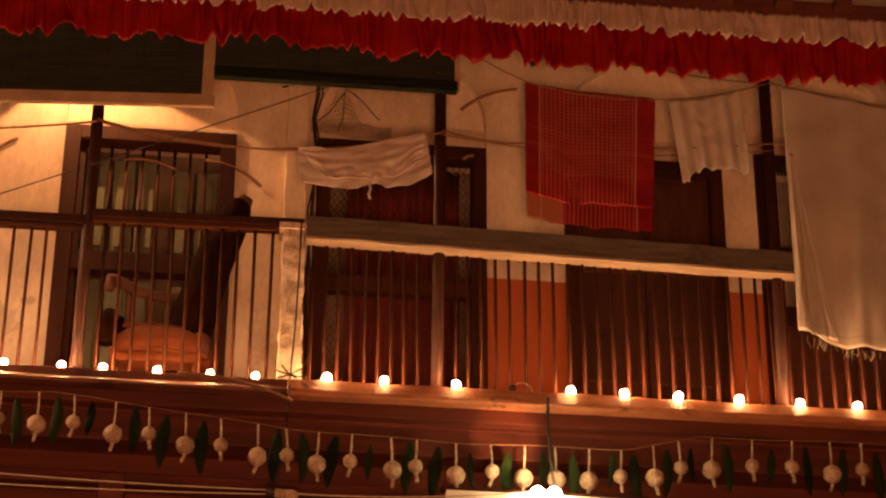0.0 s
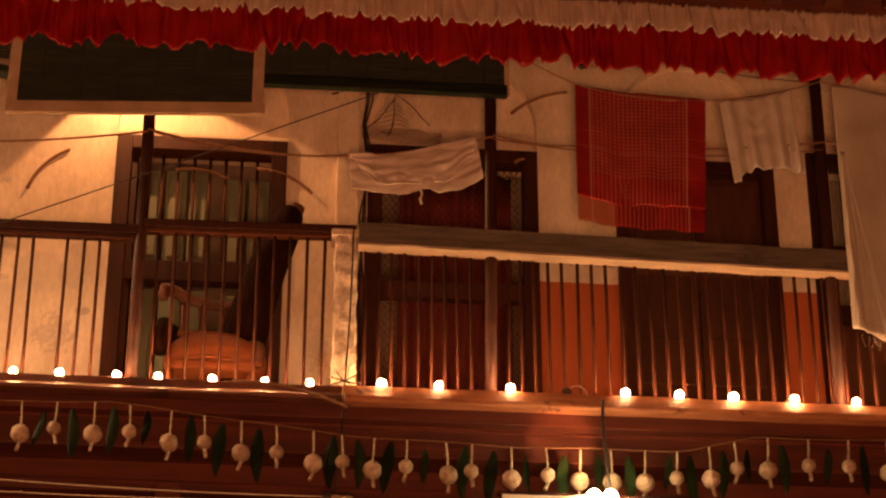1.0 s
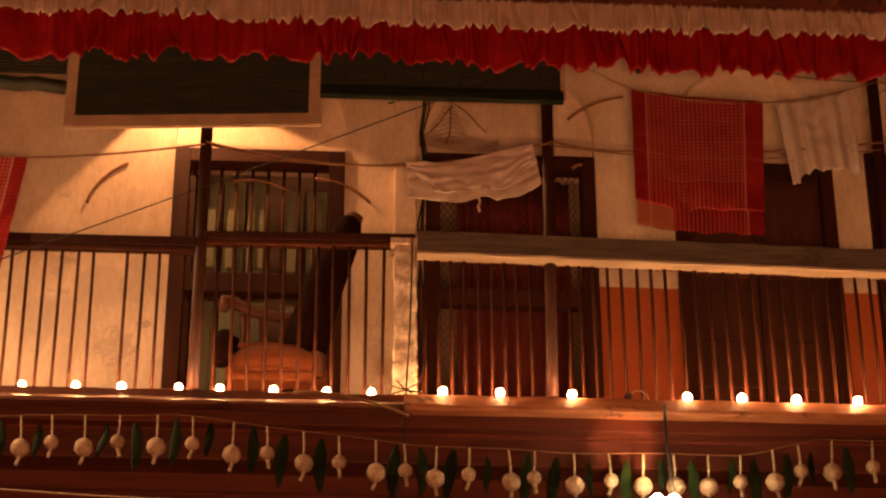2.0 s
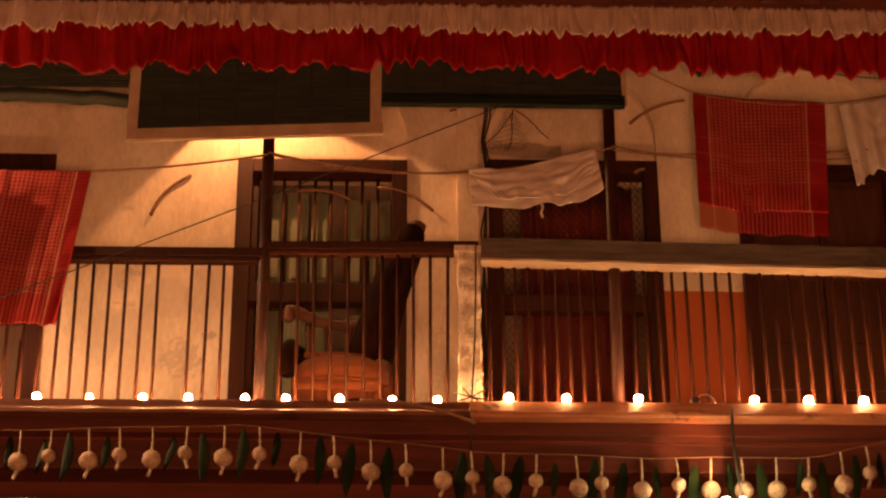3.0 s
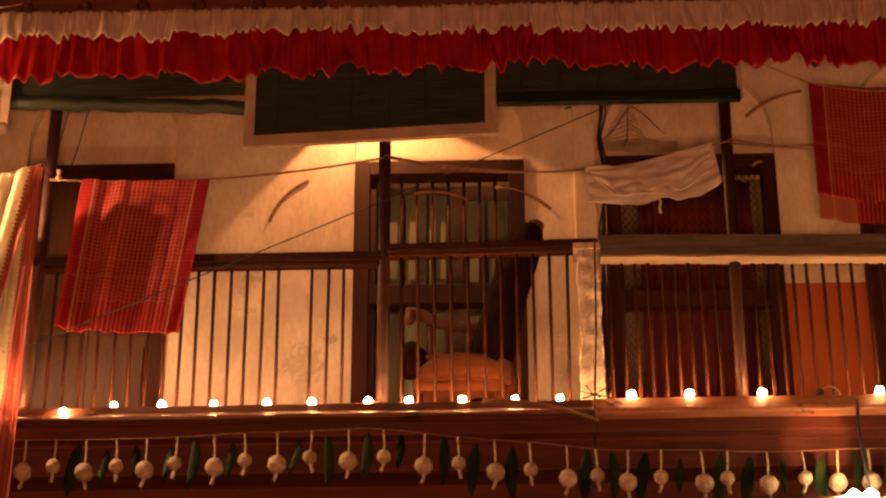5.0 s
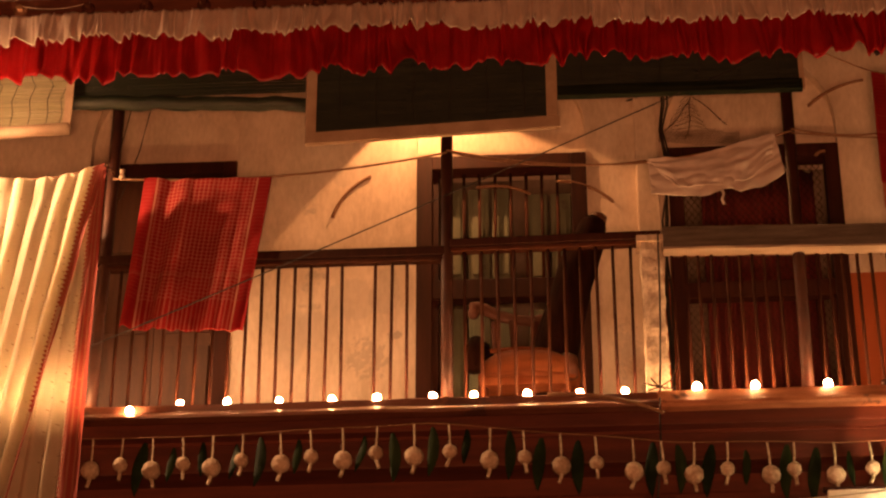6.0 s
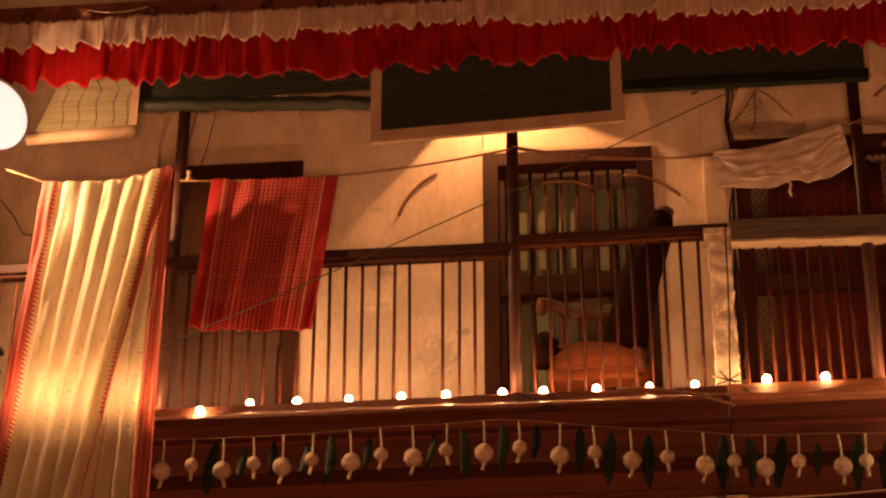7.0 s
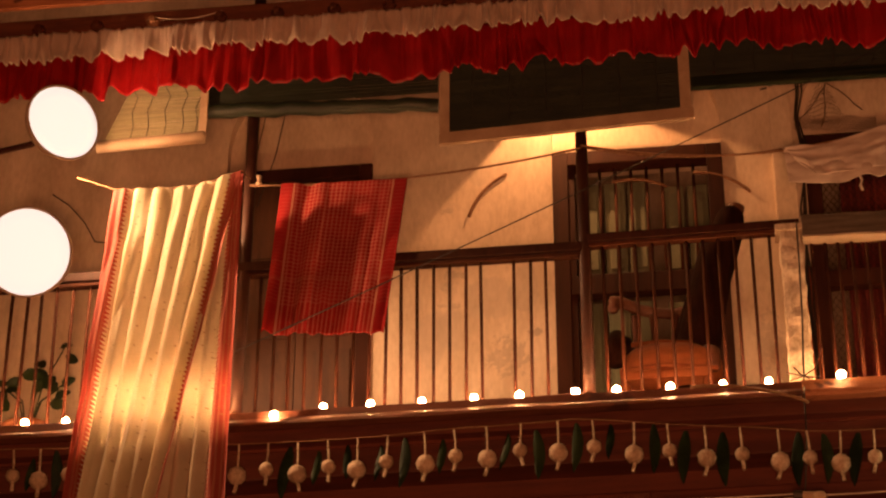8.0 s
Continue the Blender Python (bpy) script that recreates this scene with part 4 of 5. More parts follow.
part("rolled_end", lathe(bmesh.new(), [(0.0, -0.05), (0.034, -0.045), (0.044, -0.01), (0.042, 0.02), (0.02, 0.032), (0.0, 0.03)], 16, (0.165, 11.12, 8.535), (0.25, -0.35, 0.9)), M_CHAIR2, roll, "paler rolled end", True)

c = thing("armchair", "old orange-brown wooden armchair with a curved back", "chair", (-0.24, 11.0, FLOOR))
part("seat", boxed(-0.45, -0.01, 10.80, 11.22, 7.40, 7.45, 0.02), M_CHAIR, c)


def seat_body():
    """Slatted front under a rounded lip: narrow at the top, flaring to the seat."""
    bm = bmesh.new()
    rows = []
    for h, x0, x1, y in ((7.44, -0.455, 0.03, 10.83), (7.50, -0.46, 0.045, 10.80), (7.57, -0.445, 0.03, 10.81), (7.625, -0.425, -0.02, 10.86), (7.648, -0.40, -0.075, 10.90), (7.652, -0.392, -0.095, 10.93)):
        ring = []
        for i in range(15):
            u = i / 14
            ring.append(bm.verts.new((x0 + (x1 - x0) * u, y + 0.10 * (2 * u - 1) ** 4, h + 0.006 * noise.noise(Vector((u * 5, h * 9, 1))))))
        for i in range(15):
            u = 1 - i / 14
            ring.append(bm.verts.new((x0 + (x1 - x0) * u, 11.16, h)))
        rows.append(ring)
    for a, b in zip(rows, rows[1:]):
        for i in range(30):
            bm.faces.new((a[i], a[(i + 1) % 30], b[(i + 1) % 30], b[i]))
    bm.faces.new(rows[0][::-1])
    bm.faces.new(rows[-1])
    return bm


part("cushion", seat_body(), M_CHAIR, c, "faded orange rounded seat cushion", True)
part("lip", tubed([(-0.40, 10.93, 7.662), (-0.25, 10.925, 7.668), (-0.10, 10.93, 7.655)], 0.013, 8), M_CHAIR, c, "lighter worn front edge", True)
part("lip", tubed([(-0.45, 10.84, 7.47), (-0.23, 10.79, 7.462), (0.02, 10.84, 7.46)], 0.014, 8), M_CHAIR, c, "lighter worn front edge", True)
for x in (-0.43, -0.03):
    for y in (10.84, 11.17):
        part("leg", tubed([(x, y, 7.10), (x, y, 7.3), (x, y, 7.42)], 0.020, 10, 0.026), M_CHAIR, c, smooth=True)
part("arm", tubed([(-0.475, 10.82, 7.50), (-0.475, 10.83, 7.60), (-0.465, 10.87, 7.67), (-0.44, 10.98, 7.70), (-0.42, 11.17, 7.70)], 0.044, 12), M_MAT, c, "dark padded arm", True)
part("arm", tubed([(0.00, 10.84, 7.46), (0.00, 10.86, 7.56), (-0.02, 10.92, 7.60), (-0.04, 11.17, 7.64)], 0.036, 12), M_CHAIR2, c, smooth=True)
for x0, x1, r in ((-0.365, -0.385, 0.020), (-0.27, -0.30, 0.014), (-0.20, -0.175, 0.018)):
    bm = bmesh.new()
    n = 22
    rings = [(r * (0.8 + 0.35 * abs(math.sin(i * 1.15)) * (1 if 3 < i < 14 else 0.4)), i / n) for i in range(n + 1)]
    lathe(bm, [(q, 7.62 + 0.34 * h) for q, h in rings], 10)
    for v in bm.verts:
        v.co += Vector((x0 + (x1 - x0) * (v.co.z - 7.62) / 0.34, 11.165, 0))
    part("spindle", bm, M_CHAIR2, c, smooth=True)
bm = tubed([(-0.50, 11.13, 8.015), (-0.475, 11.15, 8.022), (-0.43, 11.16, 8.020), (-0.36, 11.175, 8.0), (-0.28, 11.18, 7.985), (-0.19, 11.18, 7.975), (-0.12, 11.175, 7.982), (-0.06, 11.165, 8.0), (-0.02, 11.15, 8.012)], 0.022, 12)
for v in bm.verts:
    v.co.z += 0.5 * (v.co.z - 8.0) * (1 - 0.4 * math.cos((v.co.x + 0.25) * 12))
part("crest", bm, M_CHAIR2, c, "curved crest rail with rolled ends", True)
part("crest_lobe", lathe(bmesh.new(), [(0.0, -0.02), (0.026, -0.018), (0.03, 0.0), (0.026, 0.018), (0.0, 0.02)], 14, (-0.49, 11.14, 8.0), (0, 1, 0)), M_CHAIR2, c, smooth=True)

# ---- oil lamps along the ledge ----
M_WAX = material("soot_rim", (0.10, 0.05, 0.03), (0.18, 0.09, 0.05), 0.7, scale=40, fine=150)


def oil_lamp():
    lamp = thing("oil_lamp", "small clay oil lamp burning on the ledge", "oil lamp", (0, 0, 0), "oil lamps")
    bm = lathe(bmesh.new(), [(0.008, 0.0), (0.012, 0.001), (0.015, 0.003), (0.0155, 0.005), (0.013, 0.005), (0.010, 0.003), (0.0, 0.003)], 14)
    part("saucer", bm, M_CLAY, lamp, smooth=True)
    # flame body blown up to a ball, so its shape includes the glow around it
    bm = lathe(bmesh.new(), [(0.0, 0.001), (0.015, 0.002), (0.0245, 0.012), (0.0275, 0.027), (0.024, 0.041), (0.014, 0.051), (0.0, 0.055)], 24)
    part("flame", bm, M_FLAME, lamp, "round flame widened to the size of its glow", True)
    part("wick", tubed([(0, 0, 0.002), (0, 0.002, 0.010)], 0.002, 5), M_WAX, lamp)
    return lamp


LAMPS = [-4.1, -3.75, -3.52, -3.297, -3.097, -3.024, -2.817, -2.603, -2.329, -2.076, -1.847, -1.622, -1.376, -1.128, -0.915, -0.65, -0.459, -0.208, 0.038, 0.25,
         0.584, 0.854, 1.193, 1.739, 1.996, 2.256, 2.549, 2.845, 3.125, 3.4, 3.7, 4.0]
first = oil_lamp()
rng = random.Random(3)
for i, x in enumerate(LAMPS):
    y = 10.412 if x < 0.4 else 10.401
    z = 7.124 if x < 0.4 else 7.128
    if x == -2.076:  # this one stands lower, on the drip board
        y, z = 10.372, 7.070
    m = pose(x, y, z, 0, 0, rng.uniform(0, 360)) @ Matrix.Scale(0.80 * rng.uniform(0.94, 1.06) if x < 0.4 else rng.uniform(0.88, 0.95), 4)
    if i == 0:
        first.matrix_basis = m
    else:
        copy_thing(first, m)

# ---- garland of straw balls and leaves ----
STRING = [(-4.5, 6.97), (-3.3, 6.945), (-1.9, 6.90), (-0.657, 6.942), (0.43, 6.815), (1.2, 6.79), (1.98, 6.80), (2.32, 6.885), (3.2, 6.90), (4.7, 6.88)]
NEAR = 10.342 / 10.30
STRING = [(x * NEAR, 1.6 + (z - 1.6) * NEAR) for x, z in STRING]
g = thing("garland", "coir string garland of straw balls and mango leaves", "garland", (0, 10.342, 6.9))
GY = 10.342
part("string", tubed([(x, GY, z + 0.003 * math.sin(x * 9)) for x, z in [line_at(STRING, i / 120) for i in range(121)]], 0.0026, 5), M_ROPE, g)


def ball_mesh(r):
    bm = bmesh.new()
    bmesh.ops.create_uvsphere(bm, u_segments=26, v_segments=18, radius=r)
    for v in bm.verts:
        n = v.co.normalized()
        v.co = n * r * (1 + 0.05 * noise.noise(n * 6) + 0.03 * math.sin(n.z * 30) + 0.09 * max(0.0, noise.noise(n * 17)))
    me = mesh_of("straw_ball", bm, M_BALL)
    me.shade_smooth()
    return me


def leaf_mesh(length, width, bend, seed):
    bm = bmesh.new()
    prev = None
    for i in range(9):
        v = i / 8
        w = width * math.sin(math.pi * min(1, 0.06 + v * 0.94)) ** 0.75 * (1 - 0.25 * v)
        z, y = -length * v, bend * math.sin(v * 2.2 + seed)
        x = 0.012 * math.sin(v * 3 + seed)
        row = [bm.verts.new((x + s * w / 2, y + abs(s) * 0.010, z)) for s in (-1, 0, 1)]
        if prev:
            for j in range(2):
                bm.faces.new((prev[j], prev[j + 1], row[j + 1], row[j]))
        prev = row
    me = mesh_of("leaf", bm, M_LEAF)
    me.shade_smooth()
    return me


BIG, SMALL = ball_mesh(0.043), ball_mesh(0.033)
LEAVES = [leaf_mesh(0.25, 0.062, 0.02, 0.3), leaf_mesh(0.20, 0.045, 0.03, 1.4), leaf_mesh(0.29, 0.07, 0.015, 2.2)]


def hung(mesh, x, y, z, rz=0.0, ry=0.0):
    ob = new(mesh.name.split(".")[0], mesh)
    ob.parent = g
    ob.location = Vector((x, y, z)) - g.location
    ob.rotation_euler = (0, ry, rz)


STEM = mesh_of("stem", tubed([(0, 0, 0), (0.002, 0, -0.05), (0, 0, -0.10)], 0.0055, 6), M_STRAW)
TAIL = mesh_of("tail", tubed([(0, 0, 0), (0.002, 0, -0.022), (0.0, 0, -0.05)], 0.009, 6), M_STRAW)
BALLS = [(x, big, 0) for x, big in (
    (-4.30, 0), (-4.14, 1), (-3.99, 0), (-3.83, 1), (-3.68, 0), (-3.52, 1), (-3.30, 0), (-3.17, 1), (-3.02, 0), (-2.87, 1), (-2.71, 0), (-2.56, 1), (-2.40, 0), (-2.22, 1), (-2.08, 0), (-1.94, 1), (-1.80, 0), (-1.66, 1), (-1.52, 0), (-1.35, 1), (-1.21, 0), (-1.06, 1), (-0.90, 0), (-0.73, 1), (-0.57, 0), (-0.38, 1), (-0.23, 0), (-0.06, 1), (0.10, 0), (0.27, 1), (0.40, 0), (0.55, 1), (0.70, 0), (0.88, 1), (1.00, 0), (1.18, 1), (1.34, 0), (1.50, 1), (1.64, 1), (1.80, 1), (1.95, 0), (2.10, 1), (2.22, 0), (2.38, 1), (2.57, 0), (2.76, 0), (2.94, 1), (3.09, 0), (3.25, 1), (3.40, 0), (3.56, 1), (3.71, 0), (3.87, 1), (4.02, 0), (4.18, 1))]
rng = random.Random(31)
for i, (x, big, drop) in enumerate(BALLS):
    x *= NEAR
    z = line_at(STRING, (x - STRING[0][0]) / (STRING[-1][0] - STRING[0][0]))[1]
    r = 0.043 if big else 0.033
    long = 0.135 if big else 0.115
    long = drop or long
    tilt = rng.uniform(-0.07, 0.07)
    o = new("stem", STEM)
    o.parent, o.location, o.scale, o.rotation_euler = g, Vector((x, GY - 0.008, z - 0.008)) - g.location, (1, 1, long * 10), (0, tilt, 0)
    s = math.sin(tilt)
    hung(BIG if big else SMALL, x - s * long, GY - 0.01, z - long - r * 0.85, rng.uniform(0, 6), rng.uniform(-0.4, 0.4))
    hung(TAIL, x - s * long, GY - 0.01, z - long - r * 1.75, 0, rng.uniform(-0.35, 0.35))
    if rng.random() < 0.85:
        hung(LEAVES[rng.randrange(3)], x + 0.078 + rng.uniform(-0.015, 0.015), GY + 0.012, z - rng.uniform(0.0, 0.03), rng.uniform(-0.5, 0.5), rng.uniform(-0.10, 0.10))

# ---- lamp and sign board under the balcony, cables, floodlights ----
b = thing("sign_board", "white board lit by a bare lamp under the balcony", "board", (1.57, 10.2, 6.3))
part("panel", boxed(1.12, 2.02, 10.16, 10.19, 5.9, 6.484, 0.006), M_BOARD, b)
part("frame", boxed(1.10, 2.04, 10.165, 10.20, 6.486, 6.50, 0.004), M_DARK, b)
for x in (1.2, 1.94):
    part("bracket", boxed(x, x + 0.03, 10.19, 10.52, 6.40, 6.43, 0.004), M_DARK, b)
l = thing("porch_lamp", "bright bare bulb, doubled for a wider glow, on a bracket above a white board", "lamp", (1.6, 10.1, 6.5))
part("arm", tubed([(1.62, 10.40, 7.0), (1.617, 10.325, 7.06), (1.61, 10.30, 6.9), (1.61, 10.13, 6.43)], 0.008, 8), M_BLACK, l, smooth=True)
holder = part("holder", boxed(1.46, 1.74, 10.10, 10.14, 6.405, 6.435, 0.006), M_DARK, l)
# one lamp's wide glow is built from two bulbs, the second one added
for x in (1.525, 1.60):
    part("bulb", lathe(bmesh.new(), [(0.0, -0.045), (0.02, -0.04), (0.034, -0.01), (0.032, 0.012), (0.018, 0.03), (0.0, 0.034)], 20, (x, 10.09, 6.452)), M_BULB, holder, "glowing bulb", True)
line(sag((-1.6, 10.05, 6.44), (0.33, 10.05, 6.385), 0.02), 0.0035, M_WIRE, "cable", "pale cable strung below the garland")
line(sag((-1.6, 10.06, 6.375), (0.33, 10.06, 6.37), 0.02), 0.0035, M_WIRE, "cable", "second pale cable strung below the garland")
line(sag((0.33, 10.05, 6.375), (1.6, 10.10, 6.48), 0.03), 0.0035, M_WIRE, "cable", "pale cable leading to the lamp")
line(sag((-4.4, 10.05, 6.47), (-1.6, 10.05, 6.44), 0.05), 0.0035, M_WIRE, "cable", "pale cable strung below the garland")
j = thing("cable_joint", "pale taped cable joint with a black plug", "joint", (0.37, 10.05, 6.37))
part("plug", tubed([(0.31, 10.05, 6.375), (0.35, 10.05, 6.372)], 0.026, 10), M_BLACK, j)
part("socket", tubed([(0.35, 10.05, 6.372), (0.40, 10.05, 6.368)], 0.022, 10), M_CANVAS, j)
part("tape", lathe(bmesh.new(), [(0.0, -0.03), (0.03, -0.02), (0.035, 0.0), (0.03, 0.02), (0.0, 0.03)], 12, (0.42, 10.05, 6.36)), M_CANVAS, j, smooth=True)


def floodlight(x, y, z, r, yaw, tilt):
    f = thing("floodlight", "round white floodlight burning on a pole", "floodlight", (x, y, z), "floodlights")
    ax = Vector((math.sin(yaw) * math.cos(tilt), -math.cos(yaw) * math.cos(tilt), math.sin(tilt)))
    bm = lathe(bmesh.new(), [(r * 0.35, -0.16), (r * 0.6, -0.14), (r * 1.0, -0.03), (r * 1.04, -0.012), (r * 1.04, 0.012), (r * 0.99, 0.012), (r * 0.99, -0.01), (r * 0.3, -0.02)], 36, (x, y, z), ax)
    housing = part("housing", bm, M_CANVAS, f, smooth=True)
    bm = lathe(bmesh.new(), [(r * 0.985, -0.008), (r * 0.985, 0.004), (r * 0.7, 0.012), (0.0, 0.016)], 36, (x, y, z), ax)
    part("lens", bm, M_LENS, housing, "glowing white lens", True)
    return f


f = floodlight(-2.998, 9.6, 8.31, 0.182, 0.72, -0.15)
part("arm", tubed([(-2.98, 9.72, 8.36), (-3.2, 9.75, 8.3), (-3.46, 9.75, 8.25)], 0.015, 8), M_DARK, f, smooth=True)
f = floodlight(-3.11, 9.6, 7.60, 0.203, 0.1, -0.5)
part("arm", tubed([(-3.11, 9.75, 7.66), (-3.3, 9.75, 7.6), (-3.46, 9.75, 7.55)], 0.015, 8), M_DARK, f, smooth=True)
p = thing("lamp_pole", "dark iron pole that carries two floodlights", "pole", (-3.48, 9.75, 0))
part("shaft", tubed([(-3.48, 9.75, 0), (-3.48, 9.75, 4), (-3.48, 9.75, 8.6)], 0.035, 12, 0.028), M_DARK, p, smooth=True)
part("base", boxed(-3.6, -3.36, 9.63, 9.87, 0, 0.03, 0.005), M_DARK, p)

# unseen lamp body on the street behind the camera, added for the fill light
p = thing("street_lamp", "unseen low iron floor lamp added as body for the fill light", "lamp", (0.05, -1.1, 0))
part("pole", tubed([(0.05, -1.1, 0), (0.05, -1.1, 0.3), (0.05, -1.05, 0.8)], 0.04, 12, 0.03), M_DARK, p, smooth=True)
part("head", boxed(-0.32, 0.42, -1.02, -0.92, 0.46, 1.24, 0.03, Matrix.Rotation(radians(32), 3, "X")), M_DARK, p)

# pendant bulb under the roof behind the blind
l = thing("pendant_lamp", "tin-shaded bulb hanging under the roof", "lamp", (-0.78, 11.25, 9.81))
part("shade", lathe(bmesh.new(), [(0.02, 0.09), (0.03, 0.085), (0.10, 0.012), (0.102, 0.006), (0.096, 0.006), (0.026, 0.075), (0.0, 0.08)], 20, (-0.78, 11.25, 9.78)), M_TARP, l, smooth=True)
part("flex", tubed([(-0.78, 11.25, 9.86), (-0.78, 11.25, 10.37)], 0.004, 6), M_BLACK, l)


# ---- small things ----
pl = thing("potted_plant", "leafy green plant in a clay pot by the railing", "plant", (-3.42, 10.85, FLOOR))
part("pot", lathe(bmesh.new(), [(0.09, 0.0), (0.10, 0.02), (0.135, 0.2), (0.145, 0.205), (0.145, 0.235), (0.125, 0.235), (0.12, 0.2), (0.0, 0.19)], 20, (-3.42, 10.85, FLOOR)), M_CLAY, pl, smooth=True)
rng = random.Random(77)
for i in range(9):
    a, h, r = rng.uniform(0, 6.28), rng.uniform(0.4, 0.72), rng.uniform(0.05, 0.2)
    tip = Vector((-3.40 + r * math.cos(a), 10.82 + 0.6 * r * math.sin(a), FLOOR + h))
    stalk = part("stalk", tubed([(-3.42, 10.85, FLOOR + 0.18), Vector((-3.42, 10.85, FLOOR + 0.35)).lerp(tip, 0.35), tip], 0.004, 5), M_LEAF, pl, smooth=True)
    for k in range(2):
        bm = bmesh.new()
        w, c0 = rng.uniform(0.03, 0.045), tip + Vector((rng.uniform(-0.04, 0.04), rng.uniform(-0.03, 0.03), -0.07 * k))
        t1 = Matrix.Rotation(rng.uniform(-0.7, 0.7), 3, "X") @ Matrix.Rotation(rng.uniform(-1, 1), 3, "Y")
        ring = [bm.verts.new(c0 + t1 @ Vector((w * math.cos(j * 0.524) * (1.15 if j in (0, 6) else 1), 0.006 * math.cos(j * 1.05), w * 0.85 * math.sin(j * 0.524)))) for j in range(12)]
        mid = bm.verts.new(c0 + t1 @ Vector((0, 0.01, 0)))
        for j in range(12):
            bm.faces.new((mid, ring[j], ring[(j + 1) % 12]))
        part("leaf", bm, M_LEAF, stalk, smooth=True)

# crumpled wire netting and loose cables beside the mesh door
M_NET = material("rusty_netting", (0.04, 0.02, 0.012), (0.09, 0.045, 0.025), 0.6, 0.3, scale=20, fine=120, bump=0.1)
bm = bmesh.new()
for i in range(15):
    v = i / 14
    pts = []
    for j in range(48):
        u = j / 47
        if i > 6 and abs(u - 0.36) > 0.36 * (1.25 - v):
            continue
        peak = 0.24 * max(0.0, v - 0.4) * math.exp(-((u - 0.40) / 0.22) ** 2)
        z = 9.235 + 0.155 * v + peak - 0.03 * u * (1 - v) + 0.006 * (1 if (i + j) % 2 else -1) + 0.014 * noise.noise(Vector((u * 4, v * 3, 2)))
        pts.append((0.515 + 0.44 * u + 0.01 * noise.noise(Vector((u * 6, v * 5, 9))), WALL - 0.035 + 0.03 * noise.noise(Vector((u * 5, v * 2, 7))), z))
    tube(bm, pts, 0.0018, 3)
for a, b in (((0.66, 9.24), (0.71, 9.52)), ((0.71, 9.52), (0.90, 9.33)), ((0.55, 9.30), (0.71, 9.50))):
    tube(bm, [(a[0] + (b[0] - a[0]) * k + 0.012 * math.sin(k * 5), WALL - 0.04, a[1] + (b[1] - a[1]) * k) for k in (0, 0.25, 0.5, 0.75, 1)], 0.0028, 4)
ob = part("wire_netting", bm, M_NET)
tagged(ob, "crumpled rusty wire netting pinned above the mesh door", "netting")
for k, dx in enumerate((0.0, 0.018, -0.012)):
    pts = [(0.545 + dx, WALL - 0.02, 10.2), (0.555 + dx, WALL - 0.02, 9.49), (0.528 + dx * 0.5, WALL - 0.03, 9.32), (0.558 + dx, WALL - 0.03, 9.10), (0.53 - dx, WALL - 0.03, 8.73), (0.522 + dx, WALL - 0.03, 8.3), (0.53, WALL - 0.03, 7.6), (0.525 + dx, WALL - 0.02, 7.11)]
    line(pts, 0.0055, M_BLACK, "cable", "dark cable running down beside the pilaster")
line([(0.49, 10.9, 9.52), (0.45, 11.2, 9.535), (0.40, WALL - 0.045, 9.52), (0.35, WALL - 0.01, 9.53)], 0.006, M_BLACK, "twig", "short dark twig stuck at the pilaster")
line([(0.44, 10.452, 8.02), (0.437, 10.43, 7.8), (0.43, 10.435, 7.5), (0.42, 10.43, 7.3), (0.412, 10.41, 7.13), (0.405, 10.33, 7.04), (0.40, 10.36, 6.8), (0.37, 10.40, 6.5)], 0.0045, M_BLACK, "cable", "thin dark cable hanging down the whitewashed pier")
for pts in ([(0.335, 10.42, 7.185), (0.38, 10.41, 7.165), (0.455, 10.40, 7.142), (0.49, 10.40, 7.148)], [(0.345, 10.41, 7.135), (0.41, 10.40, 7.15), (0.47, 10.40, 7.19), (0.505, 10.41, 7.30)], [(0.37, 10.40, 7.20), (0.40, 10.40, 7.16), (0.44, 10.40, 7.135)]):
    line(pts, 0.0035, M_NET, "twig", "thin dry twig lying at the foot of the pier")

# spent lamp with a wire loop
sp = thing("spent_lamp", "small unlit metal lamp with a wire loop on the ledge", "oil lamp", (1.46, 10.41, 7.128))
part("cup", lathe(bmesh.new(), [(0.012, 0.0), (0.018, 0.004), (0.024, 0.016), (0.022, 0.028), (0.012, 0.034), (0.0, 0.035)], 14, (1.46, 10.41, 7.128)), M_POST, sp, smooth=True)
part("loop", tubed([(1.47, 10.41, 7.155), (1.49, 10.41, 7.178), (1.52, 10.41, 7.18), (1.55, 10.41, 7.16), (1.558, 10.41, 7.128)], 0.0025, 5), M_WIRE, sp, smooth=True)

# rafter tails over the valance
for i in range(9):
    ob = part("rafter_tail", boxed(1.60 + 0.303 * i - 0.045, 1.60 + 0.303 * i + 0.045, 9.96, 10.03, 9.19, 9.245, 0.006), M_LIP)
    tagged(ob, "short brown rafter tail above the valance", "rafter tail", "rafter tails", "structure")

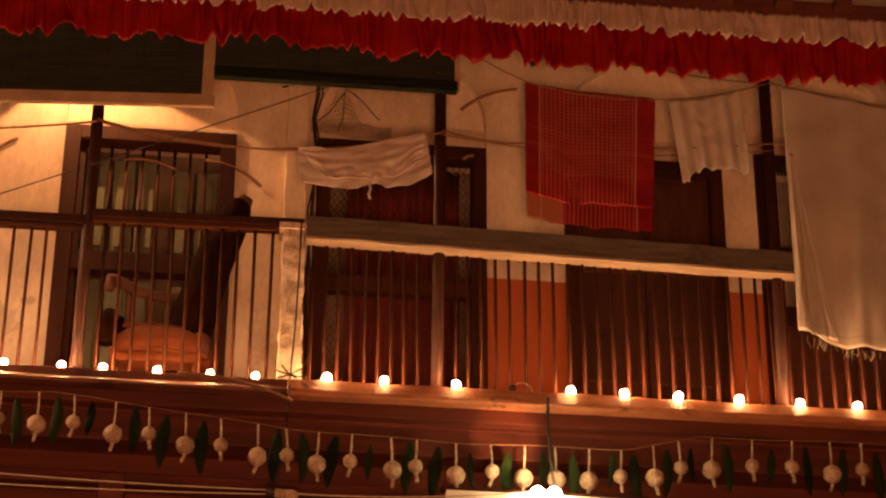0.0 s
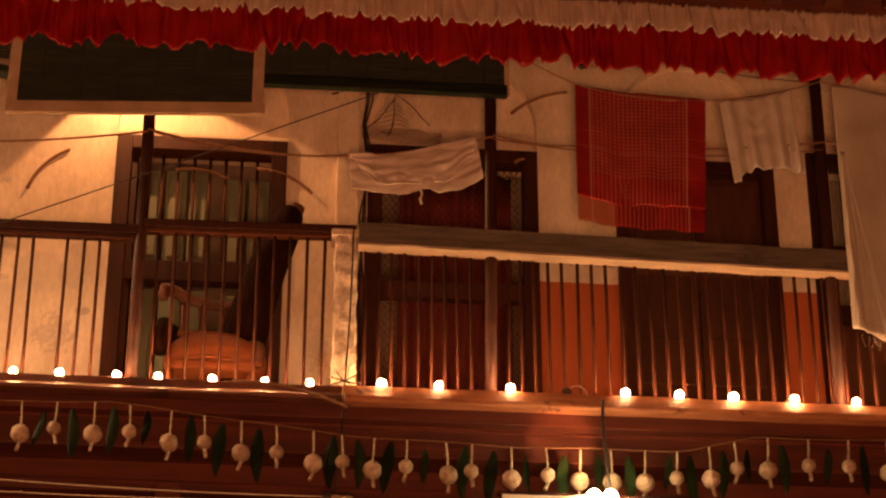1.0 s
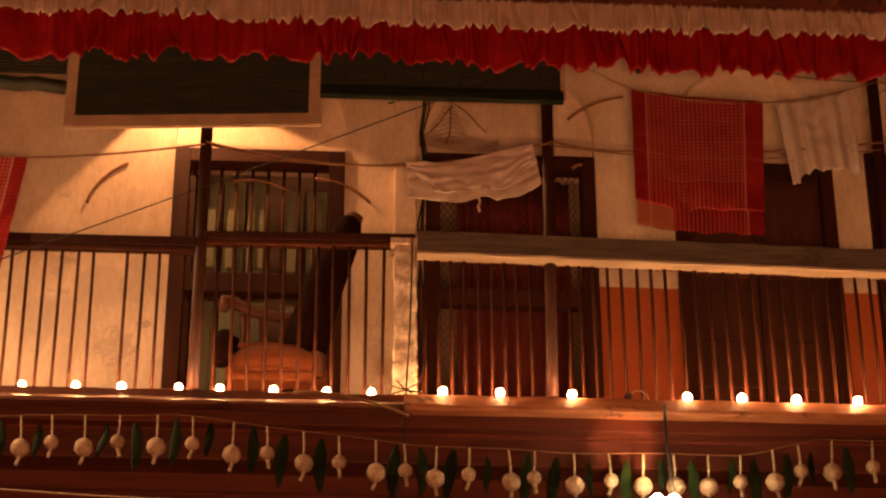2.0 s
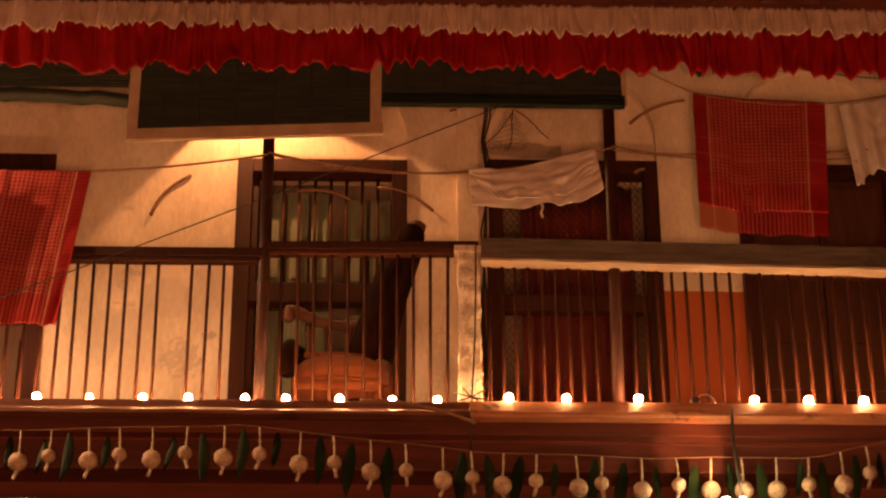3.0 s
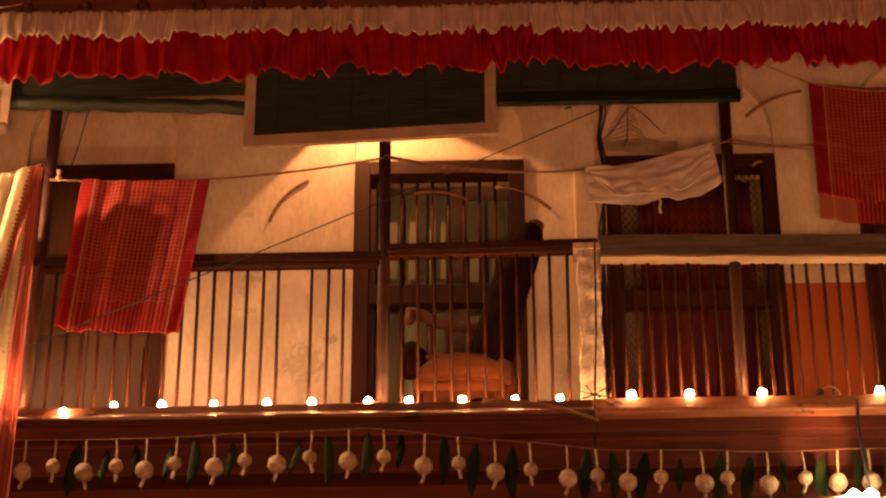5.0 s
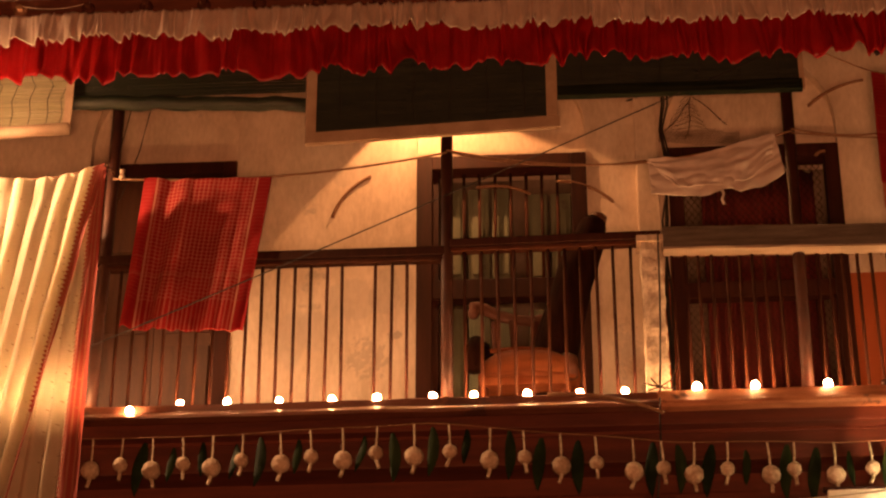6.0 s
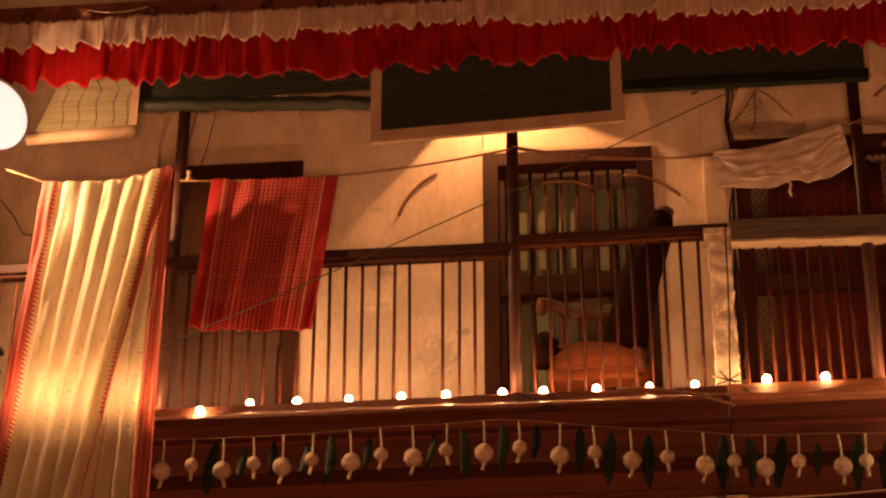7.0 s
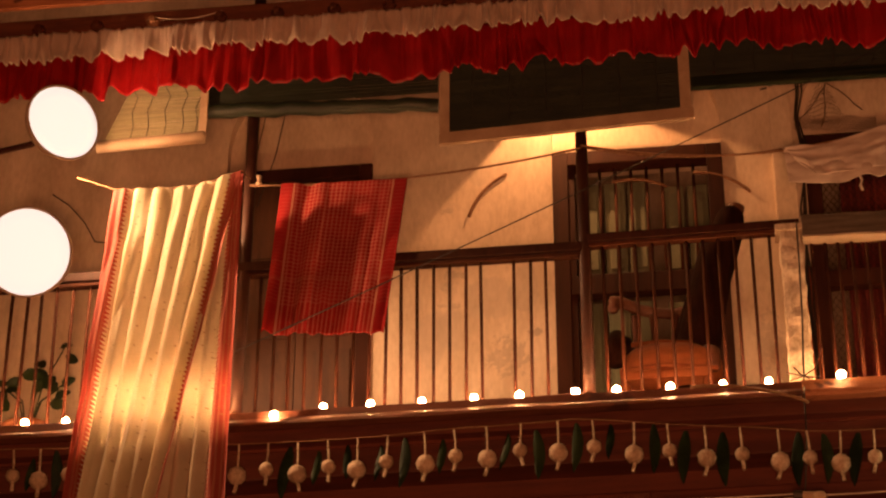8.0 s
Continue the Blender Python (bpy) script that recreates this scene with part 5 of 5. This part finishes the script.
# iron hook under the roof, bolts along the wall plate, taped band on a post
hk = thing("hook", "dark iron hook hanging behind the valance", "hook", (1.56, 10.6, 9.3))
part("stem", tubed([(1.605, 10.62, 10.0), (1.605, 10.60, 9.257), (1.605, 10.60, 9.177), (1.617, 10.60, 9.157), (1.629, 10.60, 9.172)], 0.014, 8), M_BLACK, hk, smooth=True)
for i, x in enumerate((-3.30, -3.0, -2.708, -2.363, -2.07, -1.78, -1.5, -1.2, -0.9)):
    ob = part("bolt", lathe(bmesh.new(), [(0.036, 0.0), (0.034, 0.014), (0.022, 0.024), (0.017, 0.042), (0.0, 0.044)], 8, (x, 10.028, 9.185), (0, -1, 0)), M_IRON if i != 2 else M_ROPE, smooth=False)
    tagged(ob, "dark round bolt on the wall plate" if i != 2 else "pale cloth knot tied on the wall plate", "bolt", "bolts on the wall plate")
line(sag((-2.70, 10.0, 9.20), (-2.35, 10.0, 9.21), 0.03), 0.002, M_WIRE, "cord", "pale loose cord under the roof edge")
kn = part("knot", lathe(bmesh.new(), [(0.0, -0.02), (0.012, -0.014), (0.018, 0.0), (0.009, 0.014), (0.016, 0.04), (0.0, 0.046)], 9, (-2.215, 10.45, 8.45)), M_CANVAS, smooth=True)
tagged(kn, "pale rag knot tied to a balcony post", "knot")
for pts in ([(-3.42, 10.9, 8.76), (-3.32, 10.9, 8.68), (-3.233, 10.9, 8.57), (-3.17, 10.9, 8.45), (-3.12, 10.9, 8.44), (-3.0, 10.9, 8.46), (-2.262, 10.52, 8.6)], [(-3.52, 10.5, 8.0), (-3.5, 10.6, 8.2), (-3.32, 10.55, 8.10), (-3.2, 10.53, 8.03), (-3.1, 10.51, 8.0)]):
    line(pts, 0.0035, M_BLACK, "cable", "thin dark loose cable behind the drape")
for x in (-2.30, -2.41):
    line([(x, WALL - 0.01, 9.6), (x - 0.05, WALL - 0.01, 9.3), (x - 0.14, WALL - 0.01, 8.98)], 0.003, M_BLACK, "cable", "thin cable slanting on the wall by the post")
